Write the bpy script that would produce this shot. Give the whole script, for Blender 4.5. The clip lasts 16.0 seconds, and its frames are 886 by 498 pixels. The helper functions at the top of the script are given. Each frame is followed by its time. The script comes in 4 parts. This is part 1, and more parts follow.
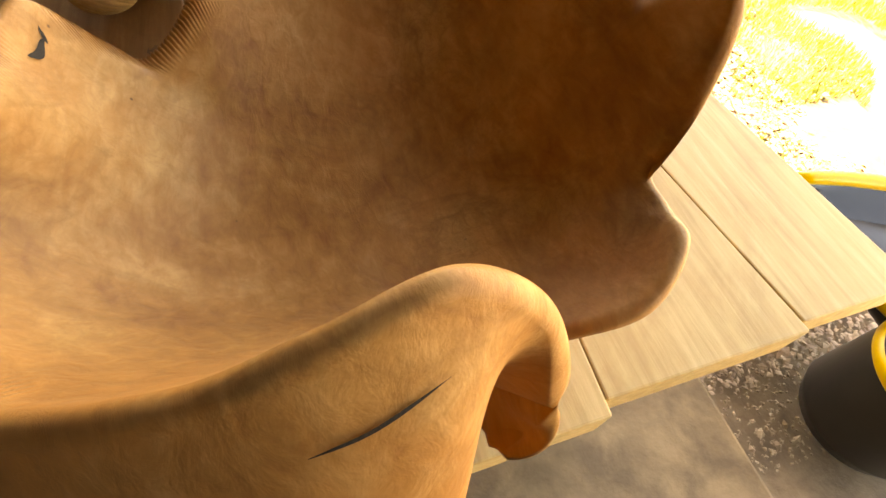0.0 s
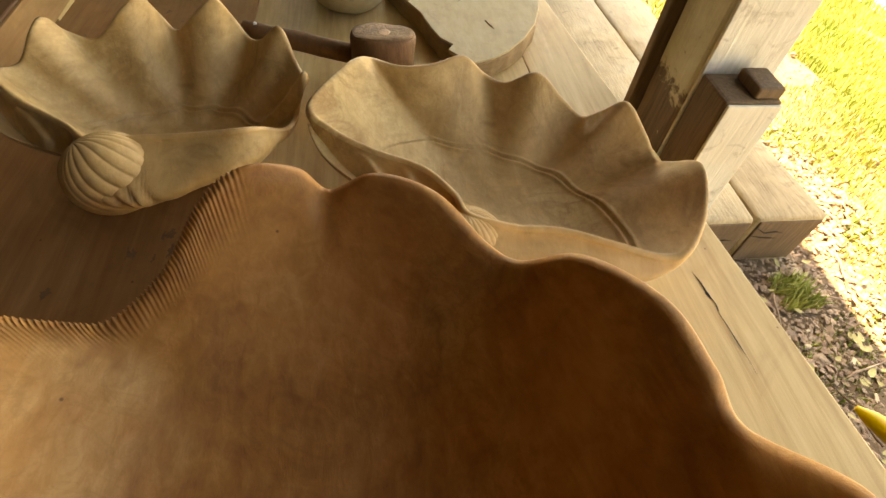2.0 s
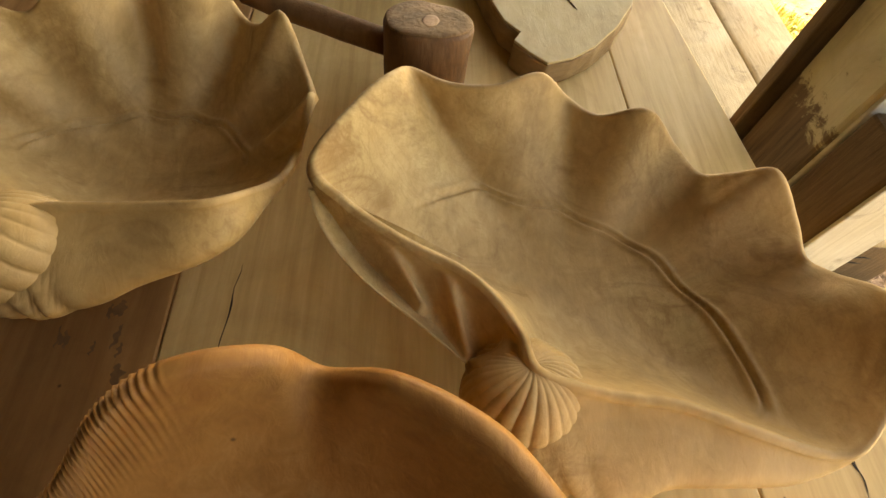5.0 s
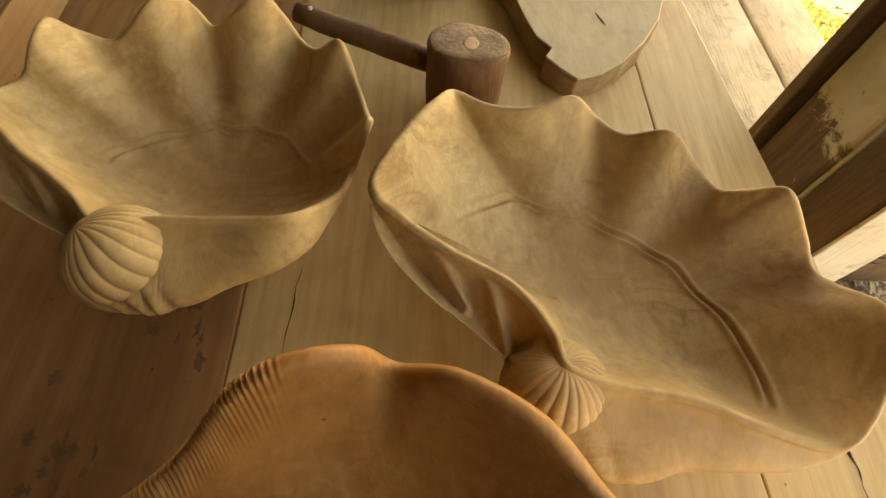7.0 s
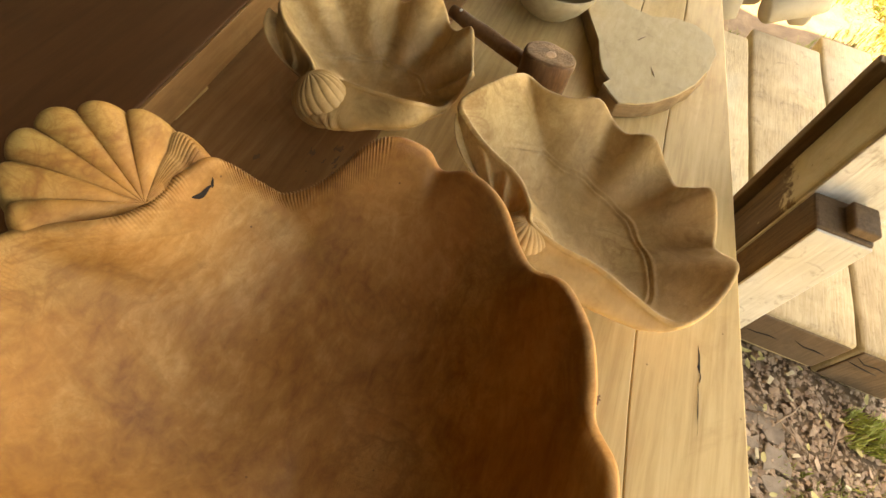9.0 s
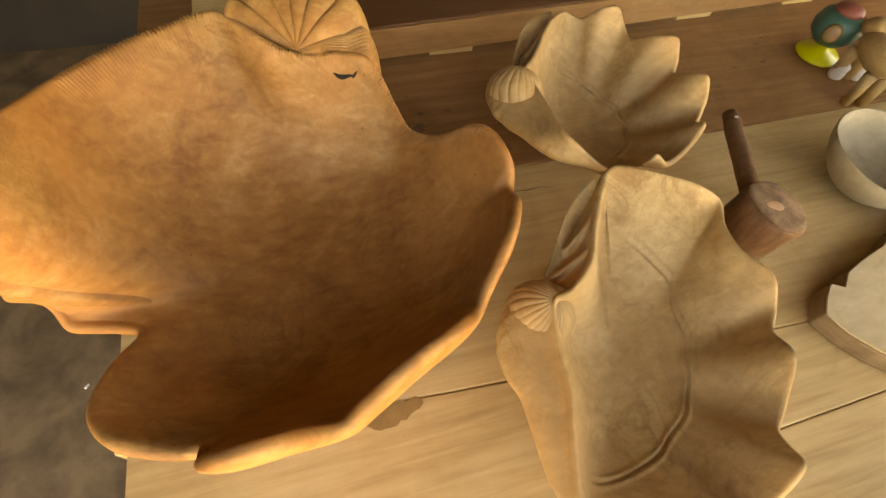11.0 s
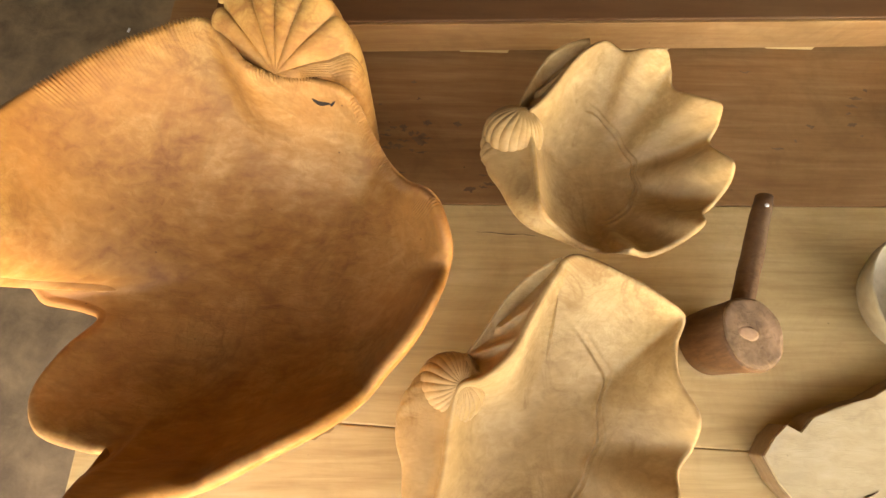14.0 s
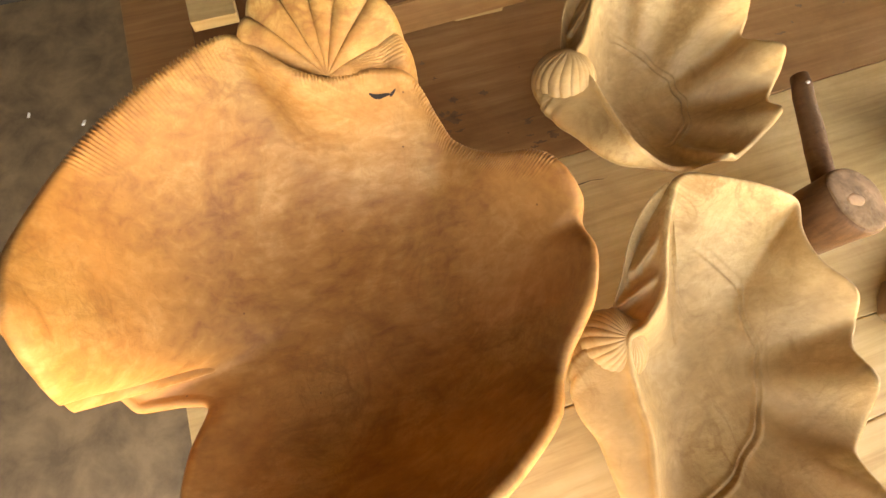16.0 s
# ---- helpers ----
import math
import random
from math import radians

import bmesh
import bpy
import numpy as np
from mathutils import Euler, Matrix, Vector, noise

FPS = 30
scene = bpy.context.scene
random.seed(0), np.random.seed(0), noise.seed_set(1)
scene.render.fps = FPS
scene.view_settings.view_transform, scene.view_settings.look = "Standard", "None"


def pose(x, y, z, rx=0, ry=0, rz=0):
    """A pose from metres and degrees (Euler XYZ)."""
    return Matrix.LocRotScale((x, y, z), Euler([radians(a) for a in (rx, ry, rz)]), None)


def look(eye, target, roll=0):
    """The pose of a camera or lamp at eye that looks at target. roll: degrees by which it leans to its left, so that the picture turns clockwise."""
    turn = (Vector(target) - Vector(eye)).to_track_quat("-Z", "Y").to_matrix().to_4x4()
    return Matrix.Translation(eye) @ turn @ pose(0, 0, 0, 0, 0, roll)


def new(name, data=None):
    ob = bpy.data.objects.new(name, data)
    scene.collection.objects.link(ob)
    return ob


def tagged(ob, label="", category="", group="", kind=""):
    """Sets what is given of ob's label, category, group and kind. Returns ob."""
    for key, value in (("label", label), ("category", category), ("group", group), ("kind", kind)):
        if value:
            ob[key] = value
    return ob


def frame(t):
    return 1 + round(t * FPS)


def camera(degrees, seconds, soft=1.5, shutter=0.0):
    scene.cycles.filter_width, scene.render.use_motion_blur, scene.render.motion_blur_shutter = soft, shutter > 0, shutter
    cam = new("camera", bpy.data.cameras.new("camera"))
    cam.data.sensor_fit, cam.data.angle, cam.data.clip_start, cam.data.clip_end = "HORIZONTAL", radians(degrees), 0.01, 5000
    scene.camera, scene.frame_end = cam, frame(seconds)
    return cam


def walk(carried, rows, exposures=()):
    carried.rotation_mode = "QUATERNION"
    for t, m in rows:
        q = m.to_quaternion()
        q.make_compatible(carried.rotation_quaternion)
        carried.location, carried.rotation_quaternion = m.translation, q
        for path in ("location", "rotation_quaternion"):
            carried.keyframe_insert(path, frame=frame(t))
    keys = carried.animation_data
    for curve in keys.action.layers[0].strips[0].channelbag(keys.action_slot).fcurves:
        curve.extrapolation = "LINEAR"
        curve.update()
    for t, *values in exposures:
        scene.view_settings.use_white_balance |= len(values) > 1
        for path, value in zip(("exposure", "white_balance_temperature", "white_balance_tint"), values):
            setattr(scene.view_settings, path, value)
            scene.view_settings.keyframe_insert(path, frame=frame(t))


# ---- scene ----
cam = camera(84.22, 16.0)
PATH = [
    (0, -0.017, 0.648, 1.174, 33.96, -4.60, -108.45),
    (0.5, -0.007, 0.557, 1.203, 36.81, -1.86, -103.49),
    (1, 0.058, 0.546, 1.229, 39.06, -3.15, -101.10),
    (1.5, 0.152, 0.548, 1.245, 41.16, -2.99, -99.76),
    (2, 0.235, 0.548, 1.227, 38.72, -4.53, -96.39),
    (2.5, 0.281, 0.538, 1.201, 35.78, -4.48, -91.82),
    (3, 0.320, 0.539, 1.223, 34.04, -5.12, -88.12),
    (3.5, 0.400, 0.542, 1.194, 32.91, -4.99, -90.48),
    (4, 0.443, 0.550, 1.188, 31.31, -5.82, -90.71),
    (4.5, 0.471, 0.549, 1.177, 30.86, -5.62, -90.76),
    (7, 0.461, 0.580, 1.231, 28.99, -4.31, -89.00),
    (7.5, 0.395, 0.585, 1.282, 27.08, -5.04, -83.62),
    (8, 0.316, 0.561, 1.337, 27.26, -4.78, -78.11),
    (8.5, 0.220, 0.538, 1.383, 29.69, -6.12, -73.98),
    (9, 0.148, 0.491, 1.396, 31.20, -7.29, -67.99),
    (9.5, 0.169, 0.404, 1.391, 31.51, -7.88, -54.71),
    (10, 0.201, 0.278, 1.368, 35.17, -6.20, -38.24),
    (10.2, 0.226, 0.270, 1.384, 32.31, -6.52, -31.91),
    (12.3, 0.433, 0.241, 1.351, 33.31, -2.40, -7.27),
    (12.5, 0.431, 0.257, 1.342, 32.56, -2.59, -7.19),
    (13, 0.455, 0.326, 1.354, 25.93, -0.93, -4.63),
    (13.5, 0.484, 0.401, 1.412, 18.76, -0.12, -1.15),
    (14, 0.530, 0.411, 1.480, 19.85, -1.55, 0.51),
    (14.5, 0.529, 0.413, 1.522, 19.74, -3.77, 1.02),
    (15, 0.501, 0.410, 1.482, 19.64, -3.01, -0.89),
    (15.5, 0.413, 0.403, 1.437, 20.28, -2.19, -7.18),
    (16, 0.313, 0.437, 1.416, 20.61, -2.21, -18.78),
]
walk(cam, [(t, pose(x, y, z, rx, ry, rz)) for t, x, y, z, rx, ry, rz in PATH],
     [(0.0, 3.95, 14000, 18), (1.0, 3.45, 12500, 15), (2.5, 3.25, 16000, 17), (4.5, 3.25, 17500, 18), (7.0, 3.3, 17500, 18), (9.0, 3.4, 17500, 19), (10.2, 3.22, 17500, 21), (12.3, 3.85, 15500, 26), (14.0, 4.02, 15200, 25), (16.0, 4.25, 15000, 25)])

# ---- world, sun, exposure ----
world = bpy.data.worlds.new("sky")
scene.world = world
world.use_nodes = True
wn = world.node_tree.nodes
sky = wn.new("ShaderNodeTexSky")
sky.sky_type, sky.sun_disc = "NISHITA", False
SUN_ELEV, SUN_AZ = 60.0, 70.0
sky.sun_elevation, sky.sun_rotation = radians(SUN_ELEV), radians(SUN_AZ)
wn["Background"].inputs["Strength"].default_value = 0.15
world.node_tree.links.new(sky.outputs["Color"], wn["Background"].inputs["Color"])
sun_dir = Vector((math.sin(radians(SUN_AZ)) * math.cos(radians(SUN_ELEV)), math.cos(radians(SUN_AZ)) * math.cos(radians(SUN_ELEV)), math.sin(radians(SUN_ELEV))))
sun = new("sun", bpy.data.lights.new("sun", "SUN"))
sun.data.energy, sun.data.angle, sun.data.color = 4.5, radians(0.5), (1.0, 0.93, 0.8)
sun.matrix_world = look(sun_dir * 20, (0, 0, 0))


# ---- materials ----
def material(name):
    m = bpy.data.materials.new(name)
    m.use_nodes = True
    return m, m.node_tree.nodes, m.node_tree.links, m.node_tree.nodes["Principled BSDF"]


def ramp(nodes, stops):
    r = nodes.new("ShaderNodeValToRGB")
    els = r.color_ramp.elements
    while len(els) < len(stops):
        els.new(0.5)
    for e, (p, c) in zip(els, stops):
        e.position, e.color = p, (*c, 1)
    return r


def noise_tex(nodes, links, vec, scale, detail=6, rough=0.55, distort=0.0):
    n = nodes.new("ShaderNodeTexNoise")
    n.inputs["Scale"].default_value, n.inputs["Detail"].default_value = scale, detail
    n.inputs["Roughness"].default_value, n.inputs["Distortion"].default_value = rough, distort
    links.new(vec, n.inputs["Vector"])
    return n


def mix(nodes, links, kind, fac, a, b):
    m = nodes.new("ShaderNodeMix")
    m.data_type, m.blend_type, m.clamp_result = "RGBA", kind, True
    for sock, v in ((m.inputs[0], fac), (m.inputs[6], a), (m.inputs[7], b)):
        if hasattr(v, "is_linked"):
            links.new(v, sock)
        else:
            sock.default_value = v if isinstance(v, float) else (*v, 1)
    return m.outputs[2]


def span(nodes, links, value, lo, hi, to_lo=0.0, to_hi=1.0):
    r = nodes.new("ShaderNodeMapRange")
    links.new(value, r.inputs[0])
    for k, v in zip((1, 2, 3, 4), (lo, hi, to_lo, to_hi)):
        r.inputs[k].default_value = v
    return r.outputs[0]


def mapped(nodes, links, scale, turn=(0, 0, 0)):
    tc = nodes.new("ShaderNodeTexCoord")
    mp = nodes.new("ShaderNodeMapping")
    mp.inputs["Scale"].default_value = scale
    mp.inputs["Rotation"].default_value = [radians(a) for a in turn]
    links.new(tc.outputs["Object"], mp.inputs["Vector"])
    return mp.outputs["Vector"], tc.outputs["Object"]


def wood(name, dark, mid, light, grain=(2.0, 30.0, 30.0), turn=(0, 0, 0), blotch=6.0, tint=(0.25, 0.22, 0.1), tint_amount=0.35,
         stain=(0.1, 0.05, 0.025), stain_amount=0.4, rough=0.55, bump=0.15, knots=0.0, per_piece=0.0, grain_amount=0.5, wisps=0.0, warm=None):
    """Sawn or carved wood: long grain, broad blotches, tinted patches, darker stains, specks and fine relief."""
    m, n, l, b = material(name)
    vec, obj = mapped(n, l, grain, turn)
    fine = noise_tex(n, l, vec, 6.0, 8, 0.6, 0.4)
    broad = noise_tex(n, l, obj, blotch, 5, 0.6, 0.8)
    patch = noise_tex(n, l, obj, blotch * 0.45, 3, 0.5, 0.5)
    spot = noise_tex(n, l, obj, blotch * 2.4, 6, 0.65, 1.2)
    body = ramp(n, [(0.28, dark), (0.5, mid), (0.72, light)])
    blend = n.new("ShaderNodeMath")
    blend.operation = "MULTIPLY_ADD"
    l.new(fine.outputs["Fac"], blend.inputs[0])
    blend.inputs[1].default_value = grain_amount
    scaled = span(n, l, broad.outputs["Fac"], 0.0, 1.0, 0.0, 1.0 - grain_amount)
    l.new(scaled, blend.inputs[2])
    l.new(blend.outputs[0], body.inputs[0])
    col = mix(n, l, "MIX", span(n, l, patch.outputs["Fac"], 0.48, 0.68, 0.0, tint_amount), body.outputs[0], tint)
    col = mix(n, l, "MIX", span(n, l, spot.outputs["Fac"], 0.56, 0.78, 0.0, stain_amount), col, stain)
    if warm:
        ruddy = noise_tex(n, l, obj, blotch * 0.7, 5, 0.62, 1.6)
        shift = n.new("ShaderNodeMapping")
        shift.inputs["Location"].default_value = (3.1, 1.7, 0.4)
        l.new(obj, shift.inputs["Vector"])
        l.new(shift.outputs[0], ruddy.inputs["Vector"])
        col = mix(n, l, "MIX", span(n, l, ruddy.outputs["Fac"], 0.45, 0.7, 0.0, 0.6), col, warm)
    if wisps:
        for k, (sc, wide, amount) in enumerate(((blotch * 1.1, 0.06, wisps), (blotch * 2.6, 0.045, wisps * 0.5), (blotch * 7.0, 0.05, wisps * 0.4))):
            w = noise_tex(n, l, obj, sc, 4, 0.6, 1.6 + 0.4 * k)
            near = n.new("ShaderNodeMath")
            near.operation = "ABSOLUTE"
            sub = n.new("ShaderNodeMath")
            sub.operation = "SUBTRACT"
            l.new(w.outputs["Fac"], sub.inputs[0])
            sub.inputs[1].default_value = 0.5
            l.new(sub.outputs[0], near.inputs[0])
            gate = span(n, l, patch.outputs["Fac"], 0.4, 0.6, 0.0, 1.0)
            line = n.new("ShaderNodeMath")
            line.operation = "MULTIPLY"
            l.new(span(n, l, near.outputs[0], wide, 0.0, 0.0, amount), line.inputs[0])
            l.new(gate, line.inputs[1])
            col = mix(n, l, "MIX", line.outputs[0], col, stain)
    speck = n.new("ShaderNodeTexVoronoi")
    speck.inputs["Scale"].default_value = 16.0
    l.new(obj, speck.inputs["Vector"])
    col = mix(n, l, "MIX", span(n, l, speck.outputs["Distance"], 0.03, 0.012, 0.0, 0.7), col, (0.05, 0.025, 0.012))
    if knots:
        vor = n.new("ShaderNodeTexVoronoi")
        vor.inputs["Scale"].default_value = knots
        l.new(obj, vor.inputs["Vector"])
        col = mix(n, l, "MIX", span(n, l, vor.outputs["Distance"], 0.09, 0.04, 0.0, 0.8), col, (0.08, 0.045, 0.025))
    if per_piece:
        info = n.new("ShaderNodeObjectInfo")
        hsv = n.new("ShaderNodeHueSaturation")
        l.new(span(n, l, info.outputs["Random"], 0, 1, 1 - per_piece, 1 + per_piece), hsv.inputs["Value"])
        l.new(col, hsv.inputs["Color"])
        col = hsv.outputs[0]
    l.new(col, b.inputs["Base Color"])
    l.new(span(n, l, broad.outputs["Fac"], 0.3, 0.7, rough - 0.08, rough + 0.1), b.inputs["Roughness"])
    b.inputs["Specular IOR Level"].default_value = 0.2
    bp = n.new("ShaderNodeBump")
    bp.inputs["Strength"].default_value, bp.inputs["Distance"].default_value = bump, 0.004
    l.new(fine.outputs["Fac"], bp.inputs["Height"])
    l.new(bp.outputs[0], b.inputs["Normal"])
    return m


def plain(name, colour, rough=0.5, vary=0.25, scale=12.0, bump=0.1, metal=0.0, second=None):
    m, n, l, b = material(name)
    tc = n.new("ShaderNodeTexCoord")
    t = noise_tex(n, l, tc.outputs["Object"], scale, 6, 0.6, 0.3)
    second = second or tuple(c * (1 - vary) for c in colour)
    r = ramp(n, [(0.35, second), (0.65, colour)])
    l.new(t.outputs["Fac"], r.inputs[0])
    l.new(r.outputs[0], b.inputs["Base Color"])
    b.inputs["Roughness"].default_value, b.inputs["Metallic"].default_value = rough, metal
    if bump:
        f = noise_tex(n, l, tc.outputs["Object"], scale * 5, 5, 0.6)
        bp = n.new("ShaderNodeBump")
        bp.inputs["Strength"].default_value, bp.inputs["Distance"].default_value = bump, 0.003
        l.new(f.outputs["Fac"], bp.inputs["Height"])
        l.new(bp.outputs[0], b.inputs["Normal"])
    return m


def painted_post(name):
    """Weathered off-white paint over dark wood: bare below a ragged line about 0.95 m up."""
    m, n, l, b = material(name)
    vec, obj = mapped(n, l, (30.0, 30.0, 2.0))
    grain = noise_tex(n, l, vec, 4.0, 7, 0.6, 0.3)
    bare = ramp(n, [(0.3, (0.07, 0.042, 0.026)), (0.7, (0.19, 0.125, 0.08))])
    l.new(grain.outputs["Fac"], bare.inputs[0])
    chips = noise_tex(n, l, obj, 14.0, 7, 0.7, 0.6)
    paint = ramp(n, [(0.3, (0.42, 0.37, 0.25)), (0.7, (0.58, 0.53, 0.4))])
    l.new(chips.outputs["Fac"], paint.inputs[0])
    sep = n.new("ShaderNodeSeparateXYZ")
    l.new(obj, sep.inputs[0])
    add = n.new("ShaderNodeMath")
    add.operation = "MULTIPLY_ADD"
    l.new(chips.outputs["Fac"], add.inputs[0])
    add.inputs[1].default_value = 0.55
    l.new(sep.outputs["Z"], add.inputs[2])
    cover = span(n, l, add.outputs[0], 1.05, 1.08)
    l.new(mix(n, l, "MIX", cover, bare.outputs[0], paint.outputs[0]), b.inputs["Base Color"])
    b.inputs["Roughness"].default_value = 0.75
    bp = n.new("ShaderNodeBump")
    bp.inputs["Strength"].default_value, bp.inputs["Distance"].default_value = 0.4, 0.004
    l.new(grain.outputs["Fac"], bp.inputs["Height"])
    l.new(bp.outputs[0], b.inputs["Normal"])
    return m


M_BIG = wood("carved_golden_wood", (0.18, 0.058, 0.018), (0.38, 0.165, 0.05), (0.575, 0.32, 0.13), (5, 12, 12), (0, 0, 25), 6.0,
             (0.36, 0.25, 0.092), 0.8, (0.2, 0.078, 0.024), 0.6, 0.5, 0.3, grain_amount=0.4, wisps=0.7, warm=(0.46, 0.2, 0.062))
M_PALE = wood("carved_pale_wood", (0.29, 0.16, 0.06), (0.46, 0.285, 0.125), (0.62, 0.43, 0.22), (6, 14, 14), (0, 0, 60), 7.0,
              (0.35, 0.26, 0.11), 0.7, (0.24, 0.12, 0.042), 0.8, 0.5, 0.24, grain_amount=0.4, wisps=0.7, warm=(0.44, 0.26, 0.11))
M_PLANK = wood("sawn_table_wood", (0.38, 0.23, 0.092), (0.56, 0.38, 0.172), (0.69, 0.51, 0.262), (0.9, 13, 13), (0, 0, 5), 2.6,
               (0.56, 0.39, 0.175), 0.4, (0.3, 0.16, 0.06), 0.4, 0.5, 0.12, per_piece=0.07, grain_amount=0.6, wisps=0.22)
M_BACK = wood("dusty_board_wood", (0.105, 0.041, 0.016), (0.15, 0.062, 0.025), (0.195, 0.09, 0.038), (1.0, 9, 9), (0, 0, 2), 3.0,
              (0.17, 0.1, 0.045), 0.5, (0.09, 0.045, 0.02), 0.4, 0.6, 0.1)
# Redder plank wood, darkened further for the shade behind the shells.
M_DIM_PLANK = wood("dimmed_reddish_table_wood", (0.22, 0.093, 0.035), (0.35, 0.171, 0.068), (0.48, 0.275, 0.12), (0.9, 13, 13), (0, 0, 3), 2.6,
              (0.3, 0.17, 0.07), 0.5, (0.17, 0.085, 0.035), 0.5, 0.55, 0.12, grain_amount=0.55, wisps=0.25)
M_GREY = wood("weathered_timber", (0.2, 0.135, 0.07), (0.4, 0.3, 0.17), (0.54, 0.43, 0.27), (2.0, 26, 26), (0, 0, 4), 5.0,
              (0.42, 0.37, 0.27), 0.5, (0.08, 0.05, 0.03), 0.7, 0.75, 0.5, per_piece=0.1)
M_BARE = wood("bare_dark_timber", (0.06, 0.035, 0.02), (0.13, 0.08, 0.045), (0.2, 0.13, 0.08), (26, 26, 2.0), (0, 0, 0), 8.0,
              (0.16, 0.11, 0.07), 0.4, (0.05, 0.03, 0.02), 0.5, 0.75, 0.5)
# Weathered paint with the sky light on the -x faces mixed into its white.
M_SKYLIT_PAINT = wood("skylit_weathered_paint", (0.4, 0.37, 0.31), (0.55, 0.53, 0.47), (0.66, 0.64, 0.58), (24, 24, 2.0), (0, 0, 0), 10.0,
               (0.46, 0.42, 0.33), 0.5, (0.17, 0.12, 0.08), 0.75, 0.75, 0.4)
M_MALLET = wood("dark_mallet_wood", (0.065, 0.028, 0.013), (0.15, 0.07, 0.03), (0.24, 0.125, 0.06), (20, 20, 4), (0, 0, 0), 14.0,
                (0.2, 0.115, 0.06), 0.5, (0.04, 0.018, 0.01), 0.5, 0.6, 0.3)
M_ENDGRAIN = wood("mallet_face_wood", (0.08, 0.042, 0.02), (0.2, 0.115, 0.06), (0.34, 0.205, 0.115), (14, 14, 14), (0, 0, 0), 18.0,
                  (0.5, 0.29, 0.17), 0.85, (0.06, 0.03, 0.015), 0.8, 0.75, 0.9)
M_SLAB = wood("rough_sawn_slab_wood", (0.4, 0.29, 0.15), (0.5, 0.38, 0.21), (0.58, 0.46, 0.28), (4, 12, 12), (0, 0, 30), 9.0,
              (0.4, 0.32, 0.21), 0.5, (0.26, 0.18, 0.1), 0.4, 0.65, 0.25)
M_SLAB_SIDE = wood("slab_edge_wood", (0.16, 0.095, 0.05), (0.27, 0.175, 0.095), (0.38, 0.26, 0.15), (6, 6, 18), (0, 0, 0), 12.0,
                   (0.2, 0.12, 0.07), 0.5, (0.1, 0.055, 0.03), 0.5, 0.7, 0.5)
M_BOWL = wood("dusty_bowl_wood", (0.24, 0.19, 0.115), (0.34, 0.275, 0.175), (0.42, 0.35, 0.235), (8, 8, 8), (0, 0, 0), 10.0,
              (0.4, 0.36, 0.29), 0.5, (0.18, 0.13, 0.085), 0.35, 0.7, 0.2)
M_FIGURE = wood("figurine_wood", (0.3, 0.18, 0.075), (0.44, 0.28, 0.12), (0.54, 0.36, 0.17), (8, 16, 16), (0, 0, 0), 16.0,
                (0.36, 0.23, 0.1), 0.4, (0.2, 0.1, 0.04), 0.5, 0.55, 0.2)
M_DARK = plain("deep_crack", (0.016, 0.008, 0.004), 0.9, 0.3, 60.0, 0.2)
M_STAIN = plain("brown_stain", (0.24, 0.125, 0.055), 0.6, 0.4, 60.0, 0.1)
M_BROWN_PATCH = plain("darker_brown_wood", (0.34, 0.2, 0.075), 0.4, 0.3, 30.0, 0.05)
M_CONCRETE = plain("stained_concrete", (0.27, 0.17, 0.085), 0.85, 0.5, 9.0, 0.6, second=(0.135, 0.083, 0.041))
M_DIRT = plain("trodden_earth", (0.23, 0.155, 0.09), 0.95, 0.4, 9.0, 1.0, second=(0.13, 0.085, 0.05))
M_GRAVEL = plain("grey_brown_gravel", (0.32, 0.23, 0.145), 0.9, 0.5, 40.0, 0.3, second=(0.22, 0.145, 0.085))
M_GRASS = plain("sunlit_grass", (0.14, 0.23, 0.03), 0.6, 0.5, 3.0, 0.0, second=(0.38, 0.37, 0.1))
M_LAWN = plain("lawn_soil", (0.3, 0.3, 0.07), 0.9, 0.4, 2.0, 0.5, second=(0.26, 0.21, 0.09))
M_ROAD = plain("pale_dusty_road", (0.75, 0.71, 0.62), 0.9, 0.15, 1.0, 0.1)
M_POST = painted_post("flaking_post_paint")
M_YELLOW = plain("glossy_yellow_plastic", (0.72, 0.44, 0.01), 0.3, 0.1, 6.0, 0.0)
M_BLACK = plain("black_plastic", (0.02, 0.018, 0.018), 0.32, 0.3, 8.0, 0.05)
M_SMOKE = plain("dark_gloss_visor", (0.02, 0.02, 0.02), 0.08, 0.2, 8.0, 0.0)
M_WHITE = plain("white_plastic", (0.7, 0.68, 0.62), 0.5, 0.15, 20.0, 0.05)
M_LIME = plain("lime_yellow_plastic", (0.62, 0.6, 0.02), 0.35, 0.1, 8.0, 0.0)
M_TEAL = plain("teal_paint", (0.03, 0.11, 0.08), 0.45, 0.35, 20.0, 0.1)
M_TOYRED = plain("faded_red_paint", (0.3, 0.08, 0.05), 0.5, 0.3, 20.0, 0.1)
M_OCHRE = plain("ochre_paint", (0.4, 0.22, 0.09), 0.55, 0.4, 60.0, 0.1)
M_BARK = plain("flaky_bark", (0.26, 0.17, 0.09), 0.9, 0.7, 22.0, 1.0, second=(0.05, 0.03, 0.018))
M_STONE = plain("pale_carved_stone", (0.4, 0.33, 0.23), 0.8, 0.3, 6.0, 0.4)
M_LABEL = plain("blue_label", (0.02, 0.09, 0.42), 0.4, 0.2, 10.0, 0.0)
# Unseen roof and walls: nearly black so they bounce little light onto the table.
M_UNSEEN_ROOF = plain("unseen_dark_roof", (0.03, 0.022, 0.016), 0.85, 0.4, 4.0, 0.3)
M_UNSEEN_WALL = plain("unseen_dark_wall", (0.035, 0.025, 0.018), 0.85, 0.4, 3.0, 0.3)
M_CHIP = plain("wood_chip", (0.62, 0.5, 0.3), 0.7, 0.3, 30.0, 0.1)
